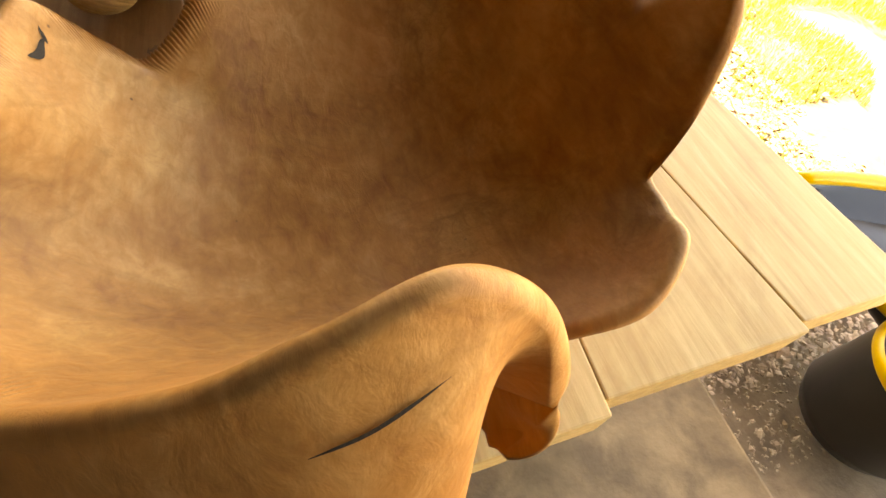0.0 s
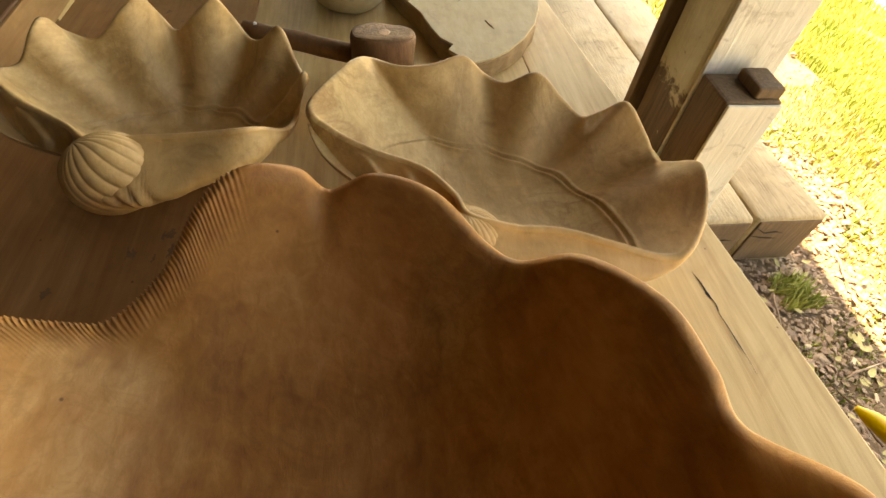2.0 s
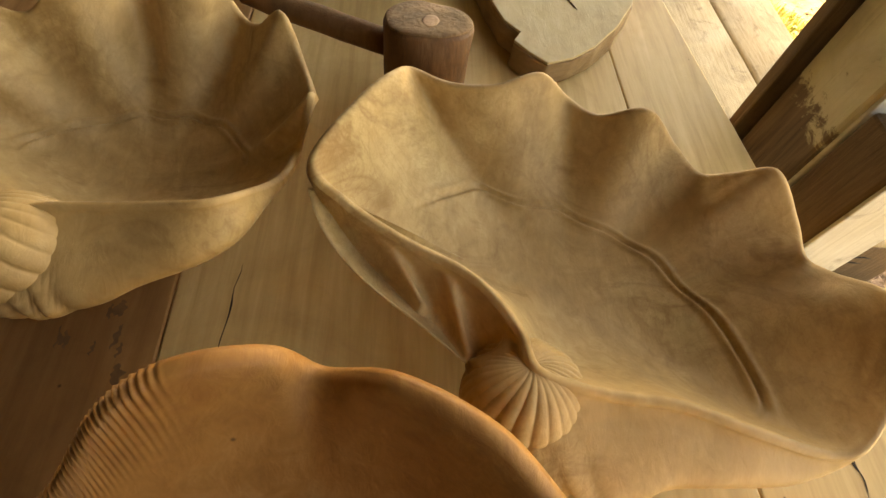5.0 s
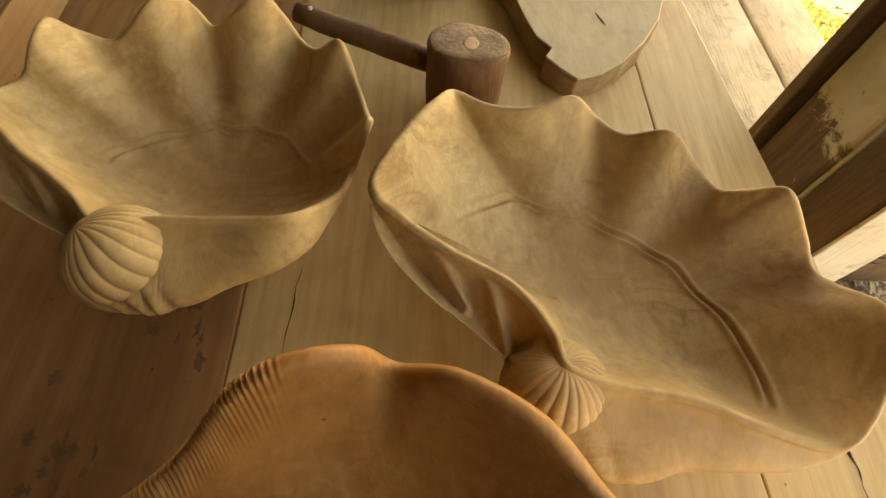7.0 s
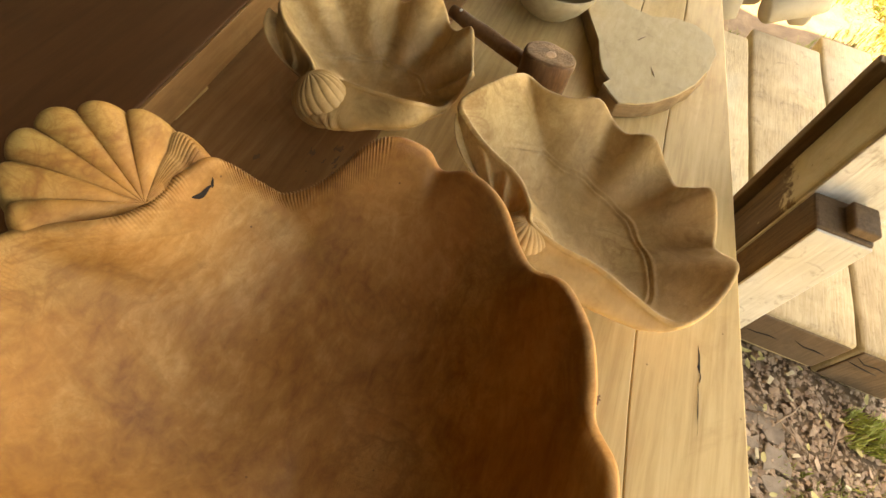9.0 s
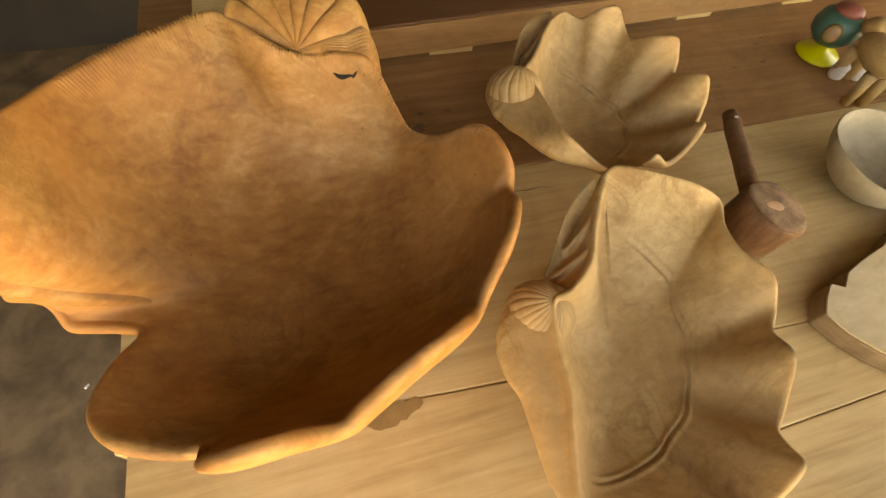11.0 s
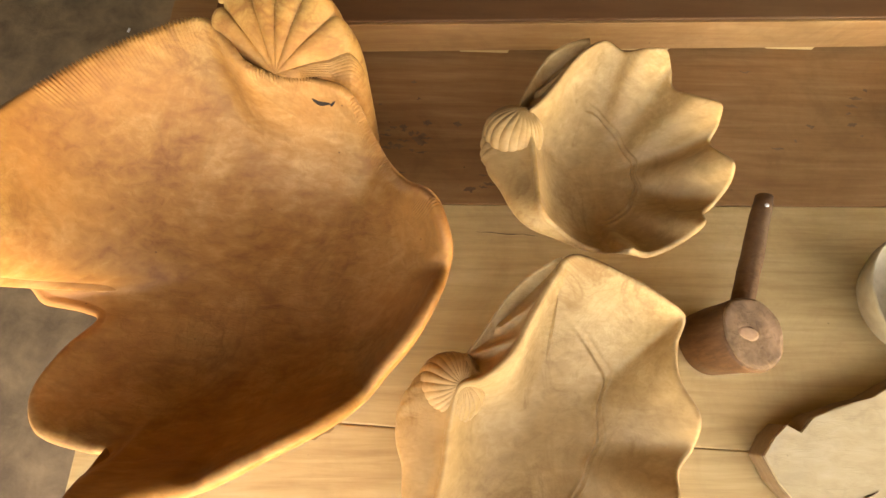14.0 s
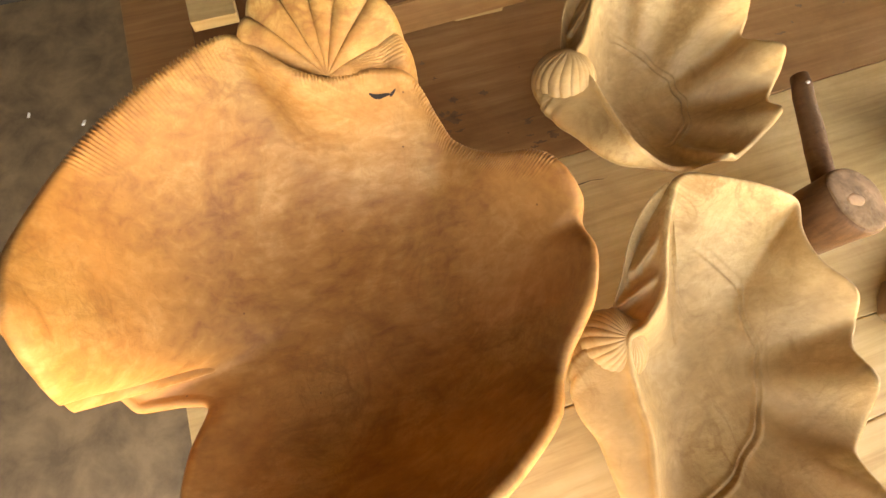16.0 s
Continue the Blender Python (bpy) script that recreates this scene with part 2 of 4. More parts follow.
M_LEAFDRY = plain("dry_leaf", (0.5, 0.42, 0.16), 0.7, 0.4, 30.0, 0.1)

M_SCAR = plain("broken_orange_wood", (0.46, 0.25, 0.13), 0.7, 0.4, 40.0, 0.4)
M_LITTER = plain("brown_leaf_litter", (0.42, 0.29, 0.18), 0.8, 0.4, 25.0, 0.2, second=(0.2, 0.125, 0.08))
M_FLAG = plain("dark_cracked_stone", (0.3, 0.235, 0.165), 0.9, 0.4, 14.0, 1.0, second=(0.17, 0.125, 0.085))
M_BOTTLE, bn, bl, bb = material("green_bottle_plastic")
bb.inputs["Base Color"].default_value = (0.03, 0.42, 0.09, 1)
bb.inputs["Roughness"].default_value, bb.inputs["Transmission Weight"].default_value, bb.inputs["IOR"].default_value = 0.12, 0.55, 1.35


# ---- building helpers ----
def mesh_from(name, verts, faces, mat, smooth=True):
    me = bpy.data.meshes.new(name)
    me.from_pydata([tuple(map(float, v)) for v in verts], [], [tuple(map(int, f)) for f in faces])
    me.materials.append(mat)
    me.polygons.foreach_set("use_smooth", [smooth] * len(me.polygons))
    me.update()
    return me


def thing(name, at, label, category, group="", kind=""):
    ob = new(name)
    ob.empty_display_size = 0.02
    ob.location = at
    return tagged(ob, label, category, group, kind)


def base_of(ob):
    p = Vector(ob.location)
    while ob.parent:
        ob = ob.parent
        p = p + ob.location
    return p


def part(name, me, parent, label=""):
    """Hangs a mesh, given in world metres, under its thing."""
    me.transform(Matrix.Translation(-base_of(parent)))
    ob = new(name, me)
    ob.parent = parent
    return tagged(ob, label)


def solo(name, me, at, label, category, group="", kind=""):
    me.transform(Matrix.Translation(-Vector(at)))
    ob = new(name, me)
    ob.location = at
    return tagged(ob, label, category, group, kind)


def bm_mesh(name, bm, mat, smooth=False):
    me = bpy.data.meshes.new(name)
    bmesh.ops.recalc_face_normals(bm, faces=bm.faces)
    bm.to_mesh(me)
    bm.free()
    me.materials.append(mat)
    me.polygons.foreach_set("use_smooth", [smooth] * len(me.polygons))
    return me


def prism(outline, z0, z1, bevel=0.004, cuts=0, wobble=0.0, scale=8.0):
    """A slab over a closed outline, with eased edges and uneven sides."""
    bm = bmesh.new()
    low = [bm.verts.new((x, y, z0)) for x, y in outline]
    bm.faces.new(low)
    up = bmesh.ops.extrude_face_region(bm, geom=bm.faces[:])["geom"]
    bmesh.ops.translate(bm, verts=[v for v in up if isinstance(v, bmesh.types.BMVert)], vec=(0, 0, z1 - z0))
    bmesh.ops.recalc_face_normals(bm, faces=bm.faces)
    if bevel:
        bmesh.ops.bevel(bm, geom=bm.edges[:], offset=bevel, segments=2, affect="EDGES", profile=0.5)
    if cuts:
        bmesh.ops.subdivide_edges(bm, edges=[e for e in bm.edges if e.calc_length() > 0.03], cuts=cuts, use_grid_fill=True)
    if wobble:
        for v in bm.verts:
            d = noise.noise_vector(v.co * scale)
            v.co += Vector((d.x, d.y, d.z * 0.4)) * wobble
    return bm


def box(x0, x1, y0, y1, z0, z1, bevel=0.003, wobble=0.0, cuts=0):
    return prism([(x0, y0), (x1, y0), (x1, y1), (x0, y1)], z0, z1, bevel, cuts, wobble)


def lathe(profile, at, seg=48, axis=None, squash=(1, 1), wobble=0.0):
    """A turned form: profile rows of radius and height, stood at a place or along an axis."""
    verts, faces = [], []
    for r, h in profile:
        for k in range(seg):
            a = 2 * math.pi * k / seg
            verts.append(Vector((r * math.cos(a) * squash[0], r * math.sin(a) * squash[1], h)))
    for i in range(len(profile) - 1):
        for k in range(seg):
            j = (k + 1) % seg
            faces.append((i * seg + k, i * seg + j, (i + 1) * seg + j, (i + 1) * seg + k))
    faces.append(tuple(reversed(range(seg))))
    faces.append(tuple(range((len(profile) - 1) * seg, len(profile) * seg)))
    turn = Vector(axis).to_track_quat("Z", "Y").to_matrix() if axis else Matrix.Identity(3)
    out = []
    for v in verts:
        p = turn @ v + Vector(at)
        if wobble:
            p += noise.noise_vector(p * 25) * wobble
        out.append(p)
    return out, faces


def tube(points, radius, seg=12):
    """A round bar through points; radius one number or one a point."""
    verts, faces = [], []
    n = len(points)
    pts = [Vector(p) for p in points]
    for i, p in enumerate(pts):
        d = (pts[min(i + 1, n - 1)] - pts[max(i - 1, 0)]).normalized()
        side = d.orthogonal().normalized() if i == 0 else (side - d * side.dot(d)).normalized()
        r = radius[i] if hasattr(radius, "__len__") else radius
        for k in range(seg):
            a = 2 * math.pi * k / seg
            verts.append(p + (side * math.cos(a) + d.cross(side) * math.sin(a)) * r)
    for i in range(n - 1):
        for k in range(seg):
            j = (k + 1) % seg
            faces.append((i * seg + k, i * seg + j, (i + 1) * seg + j, (i + 1) * seg + k))
    faces += [tuple(reversed(range(seg))), tuple(range((n - 1) * seg, n * seg))]
    return verts, faces


# ---- carved shells ----
def loop_spline(ctrl, n):
    """A smooth closed curve through control places, in n even steps, and where along it each control lies (0 to 1)."""
    c = np.array(ctrl, float)
    k = len(c)
    dense = []
    for i in range(k):
        p0, p1, p2, p3 = c[i - 1], c[i], c[(i + 1) % k], c[(i + 2) % k]
        t = np.linspace(0, 1, 40, endpoint=False)[:, None]
        m1, m2 = (p2 - p0) * 0.5, (p3 - p1) * 0.5
        dense.append((2 * t**3 - 3 * t**2 + 1) * p1 + (t**3 - 2 * t**2 + t) * m1 + (-2 * t**3 + 3 * t**2) * p2 + (t**3 - t**2) * m2)
    d = np.concatenate(dense)
    step = np.linalg.norm(np.roll(d, -1, 0) - d, axis=1)
    at = np.r_[0, np.cumsum(step)]
    u = np.linspace(0, at[-1], n, endpoint=False)
    closed = np.r_[d, d[:1]]
    return np.stack([np.interp(u, at, closed[:, j]) for j in range(3)], 1), at[np.arange(k) * 40] / at[-1]


def soften(a, sigma):
    """Blur round the loop."""
    n = len(a)
    k = np.arange(n)
    w = np.exp(-0.5 * (np.minimum(k, n - k) / (sigma * n)) ** 2)
    w /= w.sum()
    return np.real(np.fft.ifft(np.fft.fft(a, axis=0) * np.fft.fft(w)[:, None], axis=0))


def bump_of(u, u0, u1, ease=0.01):
    """1 between two places of the loop, eased to 0 outside."""
    inside = np.clip(np.minimum((u - u0) % 1.0, (u1 - u) % 1.0) / ease, 0, 1) if u0 < u1 else np.zeros_like(u)
    return np.where((u >= u0) & (u <= u1), inside, 0.0)


class Shell:
    """A carved bowl with a wavy rim: an inner and an outer skin that meet in a rounded lip.

    belly: places round the loop and how far the outer wall swells there. groove: places and depths of the carved line inside.
    flute: how far the rim's waves deepen on the wall below it. pleats: fine folds that fan out below the hinge (place, number, depth, reach). steep: places and how much steeper the wall climbs there. level: how soon the rim's heights even out below it. peak: how close under the rim the swelling sits. hollow: a leaf-shaped recess outside the rim (stretch of the loop, its outer edge, folds, depth)."""

    def __init__(self, ctrl, heart, floor, foot, n=1200, rings=44, power=2.6, out_power=2.2, lip=0.012, blur=0.03, belly=(), ribs=(), groove=None, keep=0.35, out_blur=0.006, peak=0.0, hollow=None, flute=0.0, fade=1.3, level=0.0, steep=(), pleats=None):
        rim, self.marks = loop_spline(ctrl, n)
        u = np.arange(n) / n
        heart = np.array(heart, float)
        edge = rim[:, :2] - heart
        tang = np.roll(soften(rim, out_blur), -3, 0) - np.roll(soften(rim, out_blur), 3, 0)
        outw = np.stack([tang[:, 1], -tang[:, 0]], 1)
        outw /= np.linalg.norm(outw, axis=1)[:, None] + 1e-9
        outw *= np.sign((outw * edge).sum(1))[:, None]
        outw = soften(outw, 0.004)
        rim[:, :2] -= outw * lip * 0.55
        rim[:, 2] -= 0.002
        soft = soften(rim, blur)
        inner = []
        ss = np.linspace(0.03, 1.0, rings) ** 0.85
        climb = np.full(n, float(power))
        if steep:
            climb += soften(np.interp(u, [q[0] for q in steep], [q[1] for q in steep])[:, None], 0.02)[:, 0]
        for s in ss:
            w = np.clip((s - keep) / (1 - keep), 0, 1)
            b = soften(rim, blur * (1 - w) ** fade + 1e-4) if w < 1 else rim
            b = b + (b - soft) * flute * math.sin(math.pi * w)
            if level and w < 1:
                b[:, 2] = np.minimum(soften(rim, blur * 1.5 * (1 - w) ** level + 1e-4)[:, 2], rim[:, 2] + 0.12 * (1 - s))
                b[:, 2] = soften(b, 0.012 * (1 - w) ** 0.5 + 1e-4)[:, 2]
                room = np.linalg.norm(edge, axis=1) / (np.linalg.norm(b[:, :2] - heart, axis=1) + 1e-9)
                b[:, :2] = heart + (b[:, :2] - heart) * np.minimum(1.0, room * 0.99 + 0.4 * (1 - s))[:, None]
            p = np.empty((n, 3))
            p[:, :2] = heart + (b[:, :2] - heart) * s
            p[:, 2] = floor + (b[:, 2] - floor) * s**climb
            if groove:
                at, deep, amp = groove
                m = bump_of(u, at[0], at[-1], 0.05)
                mid = np.interp(u, at, deep)
                mid = soften(mid[:, None], 0.03)[:, 0] + 0.006 * np.sin(u * 23) + 0.003 * np.sin(u * 61 + 1)
                d = (s - mid) / 0.021
                p[:, 2] += m * amp * (np.exp(-(d + 1) ** 2 * 2) + 0.85 * np.exp(-(d - 1.15) ** 2 * 2) - 0.9 * np.exp(-(d * 1.5) ** 2 * 2))
            for r0, r1, count, amp, deep in ribs:
                m = bump_of(u, r0, r1, 0.012)
                fall = np.clip((s - deep) / (1 - deep), 0, 1)
                p[:, 2] += m * fall * amp * (np.sin((u - r0) / (r1 - r0) * count * 2 * math.pi) - 0.5)
            inner.append(p)
        top = inner[-1]
        lips = []
        for a, h in ((0.25, 0.0022), (0.6, 0.0024), (0.9, -0.001)):
            p = top.copy()
            p[:, :2] += outw * lip * a
            p[:, 2] += h
            lips.append(p)
        swell = np.zeros(n)
        if belly:
            swell = soften(np.interp(u, [b[0] for b in belly], [b[1] for b in belly])[:, None], 0.008)[:, 0]
        outer = []
        crown = lambda h: h**peak * (1 - h) * (peak + 1) ** (peak + 1) / peak**peak if peak else 4 * h * (1 - h)
        total = max(rings * 2 // 3, 46)
        for s in np.linspace(1.0, 0.02, total):
            w = np.clip((s - keep) / (1 - keep), 0, 1)
            b = soft * (1 - w) + rim * w
            p = np.empty((n, 3))
            h = s**out_power
            p[:, :2] = heart + (b[:, :2] - heart) * s + outw * (lip * min(1, s * 1.4) + swell[:, None] * crown(h))
            p[:, 2] = foot + (b[:, 2] - 0.005 - foot) * h
            if pleats:
                k0, count, deep, reach = pleats
                along = ((u - k0 + 0.5) % 1.0 - 0.5) * np.linalg.norm(np.roll(rim, -1, 0) - rim, axis=1).sum()
                down = (1 - h) * (rim[:, 2] - foot)
                far = np.sqrt(along**2 + down**2)
                fold = np.abs(np.sin((np.arctan2(along, down + 0.003) + 0.12 * np.sin(far * 60)) * count)) ** 0.6 - 0.6
                p[:, :2] += outw * (deep * fold * np.clip(far / 0.012, 0, 1) * np.exp(-((far / reach) ** 4)))[:, None]
            outer.append(p)
        if hollow:
            h0, h1, line, folds, sag, wide = hollow
            f = np.clip((u - h0) / (h1 - h0), 0, 1)
            seat = np.linspace(0, 1, len(line))
            edge_out = np.stack([np.interp(f, seat, [q[j] for q in line]) for j in range(3)], 1)
            edge_out = np.where(((u > h0) & (u < h1))[:, None], soften(edge_out, 0.006), edge_out)
            weight = bump_of(u, h0, h1, 0.016)
            weight = (weight * weight * (3 - 2 * weight))[:, None]
            k = total * 3 // 5
            start = outer[0].copy()
            for i in range(total):
                if i < k:
                    v = i / (k - 1)
                    q = start * (1 - v) + edge_out * v
                    cup = sag * math.sin(math.pi * v) ** 0.7 * np.sin(np.pi * np.clip(f, 0.02, 0.98)) ** 0.35
                    ridge = np.zeros(n)
                    for (ax, ay), (bx, by), tall in folds:
                        d = np.array([bx - ax, by - ay])
                        t = np.clip(((q[:, :2] - (ax, ay)) @ d) / (d @ d), 0, 1)
                        gap = np.linalg.norm(q[:, :2] - (np.array([ax, ay]) + t[:, None] * d), axis=1)
                        ridge = np.maximum(ridge, tall * np.exp(-((gap / (wide * (1.15 - 0.5 * t))) ** 2)) * (1 - 0.35 * t))
                    q[:, 2] -= cup * (1 - np.clip(ridge, 0, 1))
                    q[:, 2] += 0.003 * max(0.0, v - 0.8) * 5 * (1 - v)
                else:
                    v = (i - k + 1) / (total - k)
                    q = np.empty((n, 3))
                    foot_xy = outer[-1][:, :2]
                    q[:, :2] = edge_out[:, :2] + (foot_xy - edge_out[:, :2]) * v**1.15
                    q[:, 2] = foot + (edge_out[:, 2] - foot) * (1 - v) ** 1.2 - 0.004 * math.sin(math.pi * v)
                    q[:, 2] = np.maximum(q[:, 2], foot)
                outer[i] = outer[i] * (1 - weight) + q * weight
        self.inner, self.outer, self.n, self.rim, self.outw = np.array(inner), np.array(outer), n, rim, outw
        rows = inner + lips + outer
        verts = np.concatenate([[[*heart, floor]], *rows, [[*heart, foot]]])
        faces, m = [], len(rows)
        k = np.arange(n)
        j = (k + 1) % n
        for i in range(m - 1):
            a, b = 1 + i * n, 1 + (i + 1) * n
            faces += np.stack([a + k, a + j, b + j, b + k], 1).tolist()
        faces += np.stack([np.zeros(n, int), 1 + j, 1 + k], 1).tolist()
        last = 1 + (m - 1) * n
        faces += np.stack([np.full(n, 1 + m * n), last + k, last + j], 1).tolist()
        self.verts, self.faces = verts, faces

    def skins(self):
        """Faces of the inner bowl with its lip, and of the outer wall."""
        cut = (len(self.inner) + 2) * self.n
        body, fans = self.faces[:-2 * self.n], self.faces[-2 * self.n:]
        return body[:cut] + fans[:self.n], body[cut:] + fans[self.n:]

    def mesh(self, name, mat, some=None):
        me = mesh_from(name, self.verts, some or self.faces, mat)
        bm = bmesh.new()
        bm.from_mesh(me)
        bmesh.ops.delete(bm, geom=[v for v in bm.verts if not v.link_faces], context="VERTS")
        bmesh.ops.recalc_face_normals(bm, faces=bm.faces)
        bm.to_mesh(me)
        bm.free()
        me.polygons.foreach_set("use_smooth", [True] * len(me.polygons))
        return me

    def find(self, p, skin="inner"):
        """Ring and step of the place on a skin nearest to p."""
        grid = self.inner if skin == "inner" else self.outer
        return divmod(int(np.argmin(((grid.reshape(-1, 3) - np.array(p)) ** 2).sum(1))), self.n)

    def at(self, r, k, lift, skin="inner"):
        """The place between the skin's points, lifted a little off it."""
        grid = self.inner if skin == "inner" else self.outer
        r = min(max(r, 1.0), len(grid) - 2.01)
        i, j = int(r), int(math.floor(k))
        a, b = r - i, k - j
        g = lambda x, y: grid[x, y % self.n]
        p = (g(i, j) * (1 - a) + g(i + 1, j) * a) * (1 - b) + (g(i, j + 1) * (1 - a) + g(i + 1, j + 1) * a) * b
        nrm = np.cross(g(i + 1, j) - g(i - 1, j), g(i, j + 3) - g(i, j - 3))
        nrm /= np.linalg.norm(nrm) + 1e-12
        inward = np.append(-self.outw[j % self.n], 0.6) if skin == "inner" else np.append(self.outw[j % self.n], 0.2)
        return Vector(p + nrm * lift * (1 if nrm @ inward > 0 else -1))


def umbo(apex, a0, a1, reach, rise, drop, flutes, depth, tall=1.0, fine=None, power=1.0, crest=0.55, slope=0.0):
    """A hinge knuckle: flutes that fan out from the apex, swell up and curl down outside the bowl. reach: radius, or two for its two axes."""
    seg, rings = 260, 40
    rx, ry = reach if hasattr(reach, "__len__") else (reach, reach)
    verts, faces = [], []
    for i in range(rings):
        q = i / (rings - 1)
        r = math.sin(min(q * 1.25, 1.0) * math.pi / 2)
        over = max(0.0, q - crest) / (1 - crest)
        for k in range(seg):
            f = k / (seg - 1)
            a = radians(a0 + (a1 - a0) * f)
            wave = abs(math.sin(f * flutes * math.pi)) ** 0.55
            side = math.sin(math.pi * min(max(f, 0.001), 0.999)) ** 0.5
            hgt = -slope * f**3 * min(1.0, q * 3) + rise * math.sin(min(q / max(crest, 0.05), 1.0) * math.pi / 2) * side - drop * over**1.5
            rel = (wave - 0.75) * depth * min(1.0, q * 2.2)
            rr = r * (1 + 0.07 * (wave - 0.5) * q) * (0.82 + 0.18 * side**power)
            if fine and f > fine[0]:
                rel += 0.0016 * math.sin(f * fine[1]) * min(1.0, (f - fine[0]) * 20) * (1.0 if 0.15 < q < 0.75 else 0.2)
            verts.append(Vector((apex[0] + rr * rx * math.cos(a), apex[1] + rr * ry * math.sin(a), apex[2] + hgt * tall + rel)))
    for i in range(rings - 1):
        for k in range(seg - 1):
            faces.append((i * seg + k, (i + 1) * seg + k, (i + 1) * seg + k + 1, i * seg + k + 1))
    return verts, faces


def knob(centre, size, hinge, pleats, deep):
    """A rounded, pleated swelling below a shell's hinge; the pleats fan out from the hinge."""
    pole = Vector([(h - c) / a for h, c, a in zip(hinge, centre, size)]).normalized()
    side = pole.cross(Vector((0, 0, 1))).normalized()
    other = pole.cross(side)
    seg, rings = 280, 60
    verts, faces = [], []
    for i in range(rings):
        q = math.pi * (0.004 + 0.99 * i / (rings - 1))
        for k in range(seg):
            a = 2 * math.pi * k / seg
            warp = a + 0.25 * math.sin(q * 1.3) + 0.16 * math.sin(a * 2 + 1)
            fold = abs(math.sin(warp * pleats / 2)) ** 0.55 - 0.65
            r = 1 + deep * fold * min(1.0, math.sin(q) * 1.6) * (0.8 + 0.4 * math.sin(a * 3 + 2))
            v = pole * math.cos(q) + (side * math.cos(a) + other * math.sin(a)) * math.sin(q)
            verts.append(Vector([c + v[j] * r * size[j] for j, c in enumerate(centre)]))
    for i in range(rings - 1):
        for k in range(seg):
            j = (k + 1) % seg
            faces.append((i * seg + k, i * seg + j, (i + 1) * seg + j, (i + 1) * seg + k))
    return verts, faces


def split_mark(shell, a, b, wide, bend, name, parent, steps=24, skin="inner"):
    """A dark split in a skin between two places, widest in the middle."""
    (r0, k0), (r1, k1) = shell.find(a, skin), shell.find(b, skin)
    k1 += shell.n if k1 - k0 < -shell.n / 2 else -shell.n if k1 - k0 > shell.n / 2 else 0
    grid = shell.inner if skin == "inner" else shell.outer
    i = min(max(r0, 2), len(grid) - 3)
    dr = np.linalg.norm(grid[i + 1, k0 % shell.n] - grid[i, k0 % shell.n]) + 1e-6
    dk = np.linalg.norm(grid[i, (k0 + 1) % shell.n] - grid[i, k0 % shell.n]) + 1e-6
    along = np.array([(r1 - r0) * dr, (k1 - k0) * dk])
    side = np.array([-along[1], along[0]]) / (np.linalg.norm(along) + 1e-9)
    verts, faces = [], []
    for q in range(steps + 1):
        f = q / steps
        off = bend * math.sin(f * math.pi * 1.5)
        w = wide * (math.sin(math.pi * (0.03 + 0.95 * f)) ** 0.7) * (1.2 - 0.6 * f)
        for e in (-1, 1):
            d = side * (off + e * w)
            verts.append(shell.at(r0 + (r1 - r0) * f + d[0] / dr, k0 + (k1 - k0) * f + d[1] / dk, 0.0009, skin))
    faces = [(2 * q, 2 * q + 1, 2 * q + 3, 2 * q + 2) for q in range(steps)]
    return part(name, mesh_from(name, verts, faces, M_DARK), parent, "narrow dark split in the wood")


# ---- setting ----
FLOOR = 0.0


def flat_sheet(x0, x1, y0, y1, z, cell, wobble, mat, name, scale=1.5):
    nx, ny = max(1, int((x1 - x0) / cell)), max(1, int((y1 - y0) / cell))
    verts = [(x0 + (x1 - x0) * i / nx, y0 + (y1 - y0) * j / ny, z) for j in range(ny + 1) for i in range(nx + 1)]
    verts = [(x, y, zz + noise.noise(Vector((x * scale, y * scale, 0.3))) * wobble) for x, y, zz in verts]
    faces = [(j * (nx + 1) + i, j * (nx + 1) + i + 1, (j + 1) * (nx + 1) + i + 1, (j + 1) * (nx + 1) + i) for j in range(ny) for i in range(nx)]
    return mesh_from(name, verts, faces, mat)


def ground():
    solo("ground", flat_sheet(-200, 200, -200, 200, -0.06, 20, 0.0, M_LAWN, "ground"), (0, 0, -0.06), "rough lawn and earth reaching to the horizon", "ground", kind="structure")
    solo("lawn", flat_sheet(-3, 7, -2.7, -0.85, -0.045, 0.08, 0.03, M_LAWN, "lawn", 2.2), (1, -2, -0.045), "patchy sunlit lawn beside the shed", "lawn", kind="structure")
    solo("earth_path", flat_sheet(-2.5, 4.5, -1.7, -0.15, -0.02, 0.06, 0.03, M_DIRT, "earth_path", 3.0), (0.8, -0.7, -0.02), "trodden brown earth strewn with gravel", "path", kind="structure")
    solo("concrete_floor", bm_mesh("concrete_floor", box(-3.2, 3.2, -0.2, 3.2, -0.1, FLOOR + 0.012, 0.01), M_CONCRETE), (0, 1.5, 0), "stained grey concrete floor of the shed", "floor", kind="structure")
    solo("road", flat_sheet(-60, 80, -12, -2.6, -0.03, 2.0, 0.01, M_ROAD, "road"), (1, -6, -0.03), "pale sun-bleached road beyond the grass", "road", kind="structure")


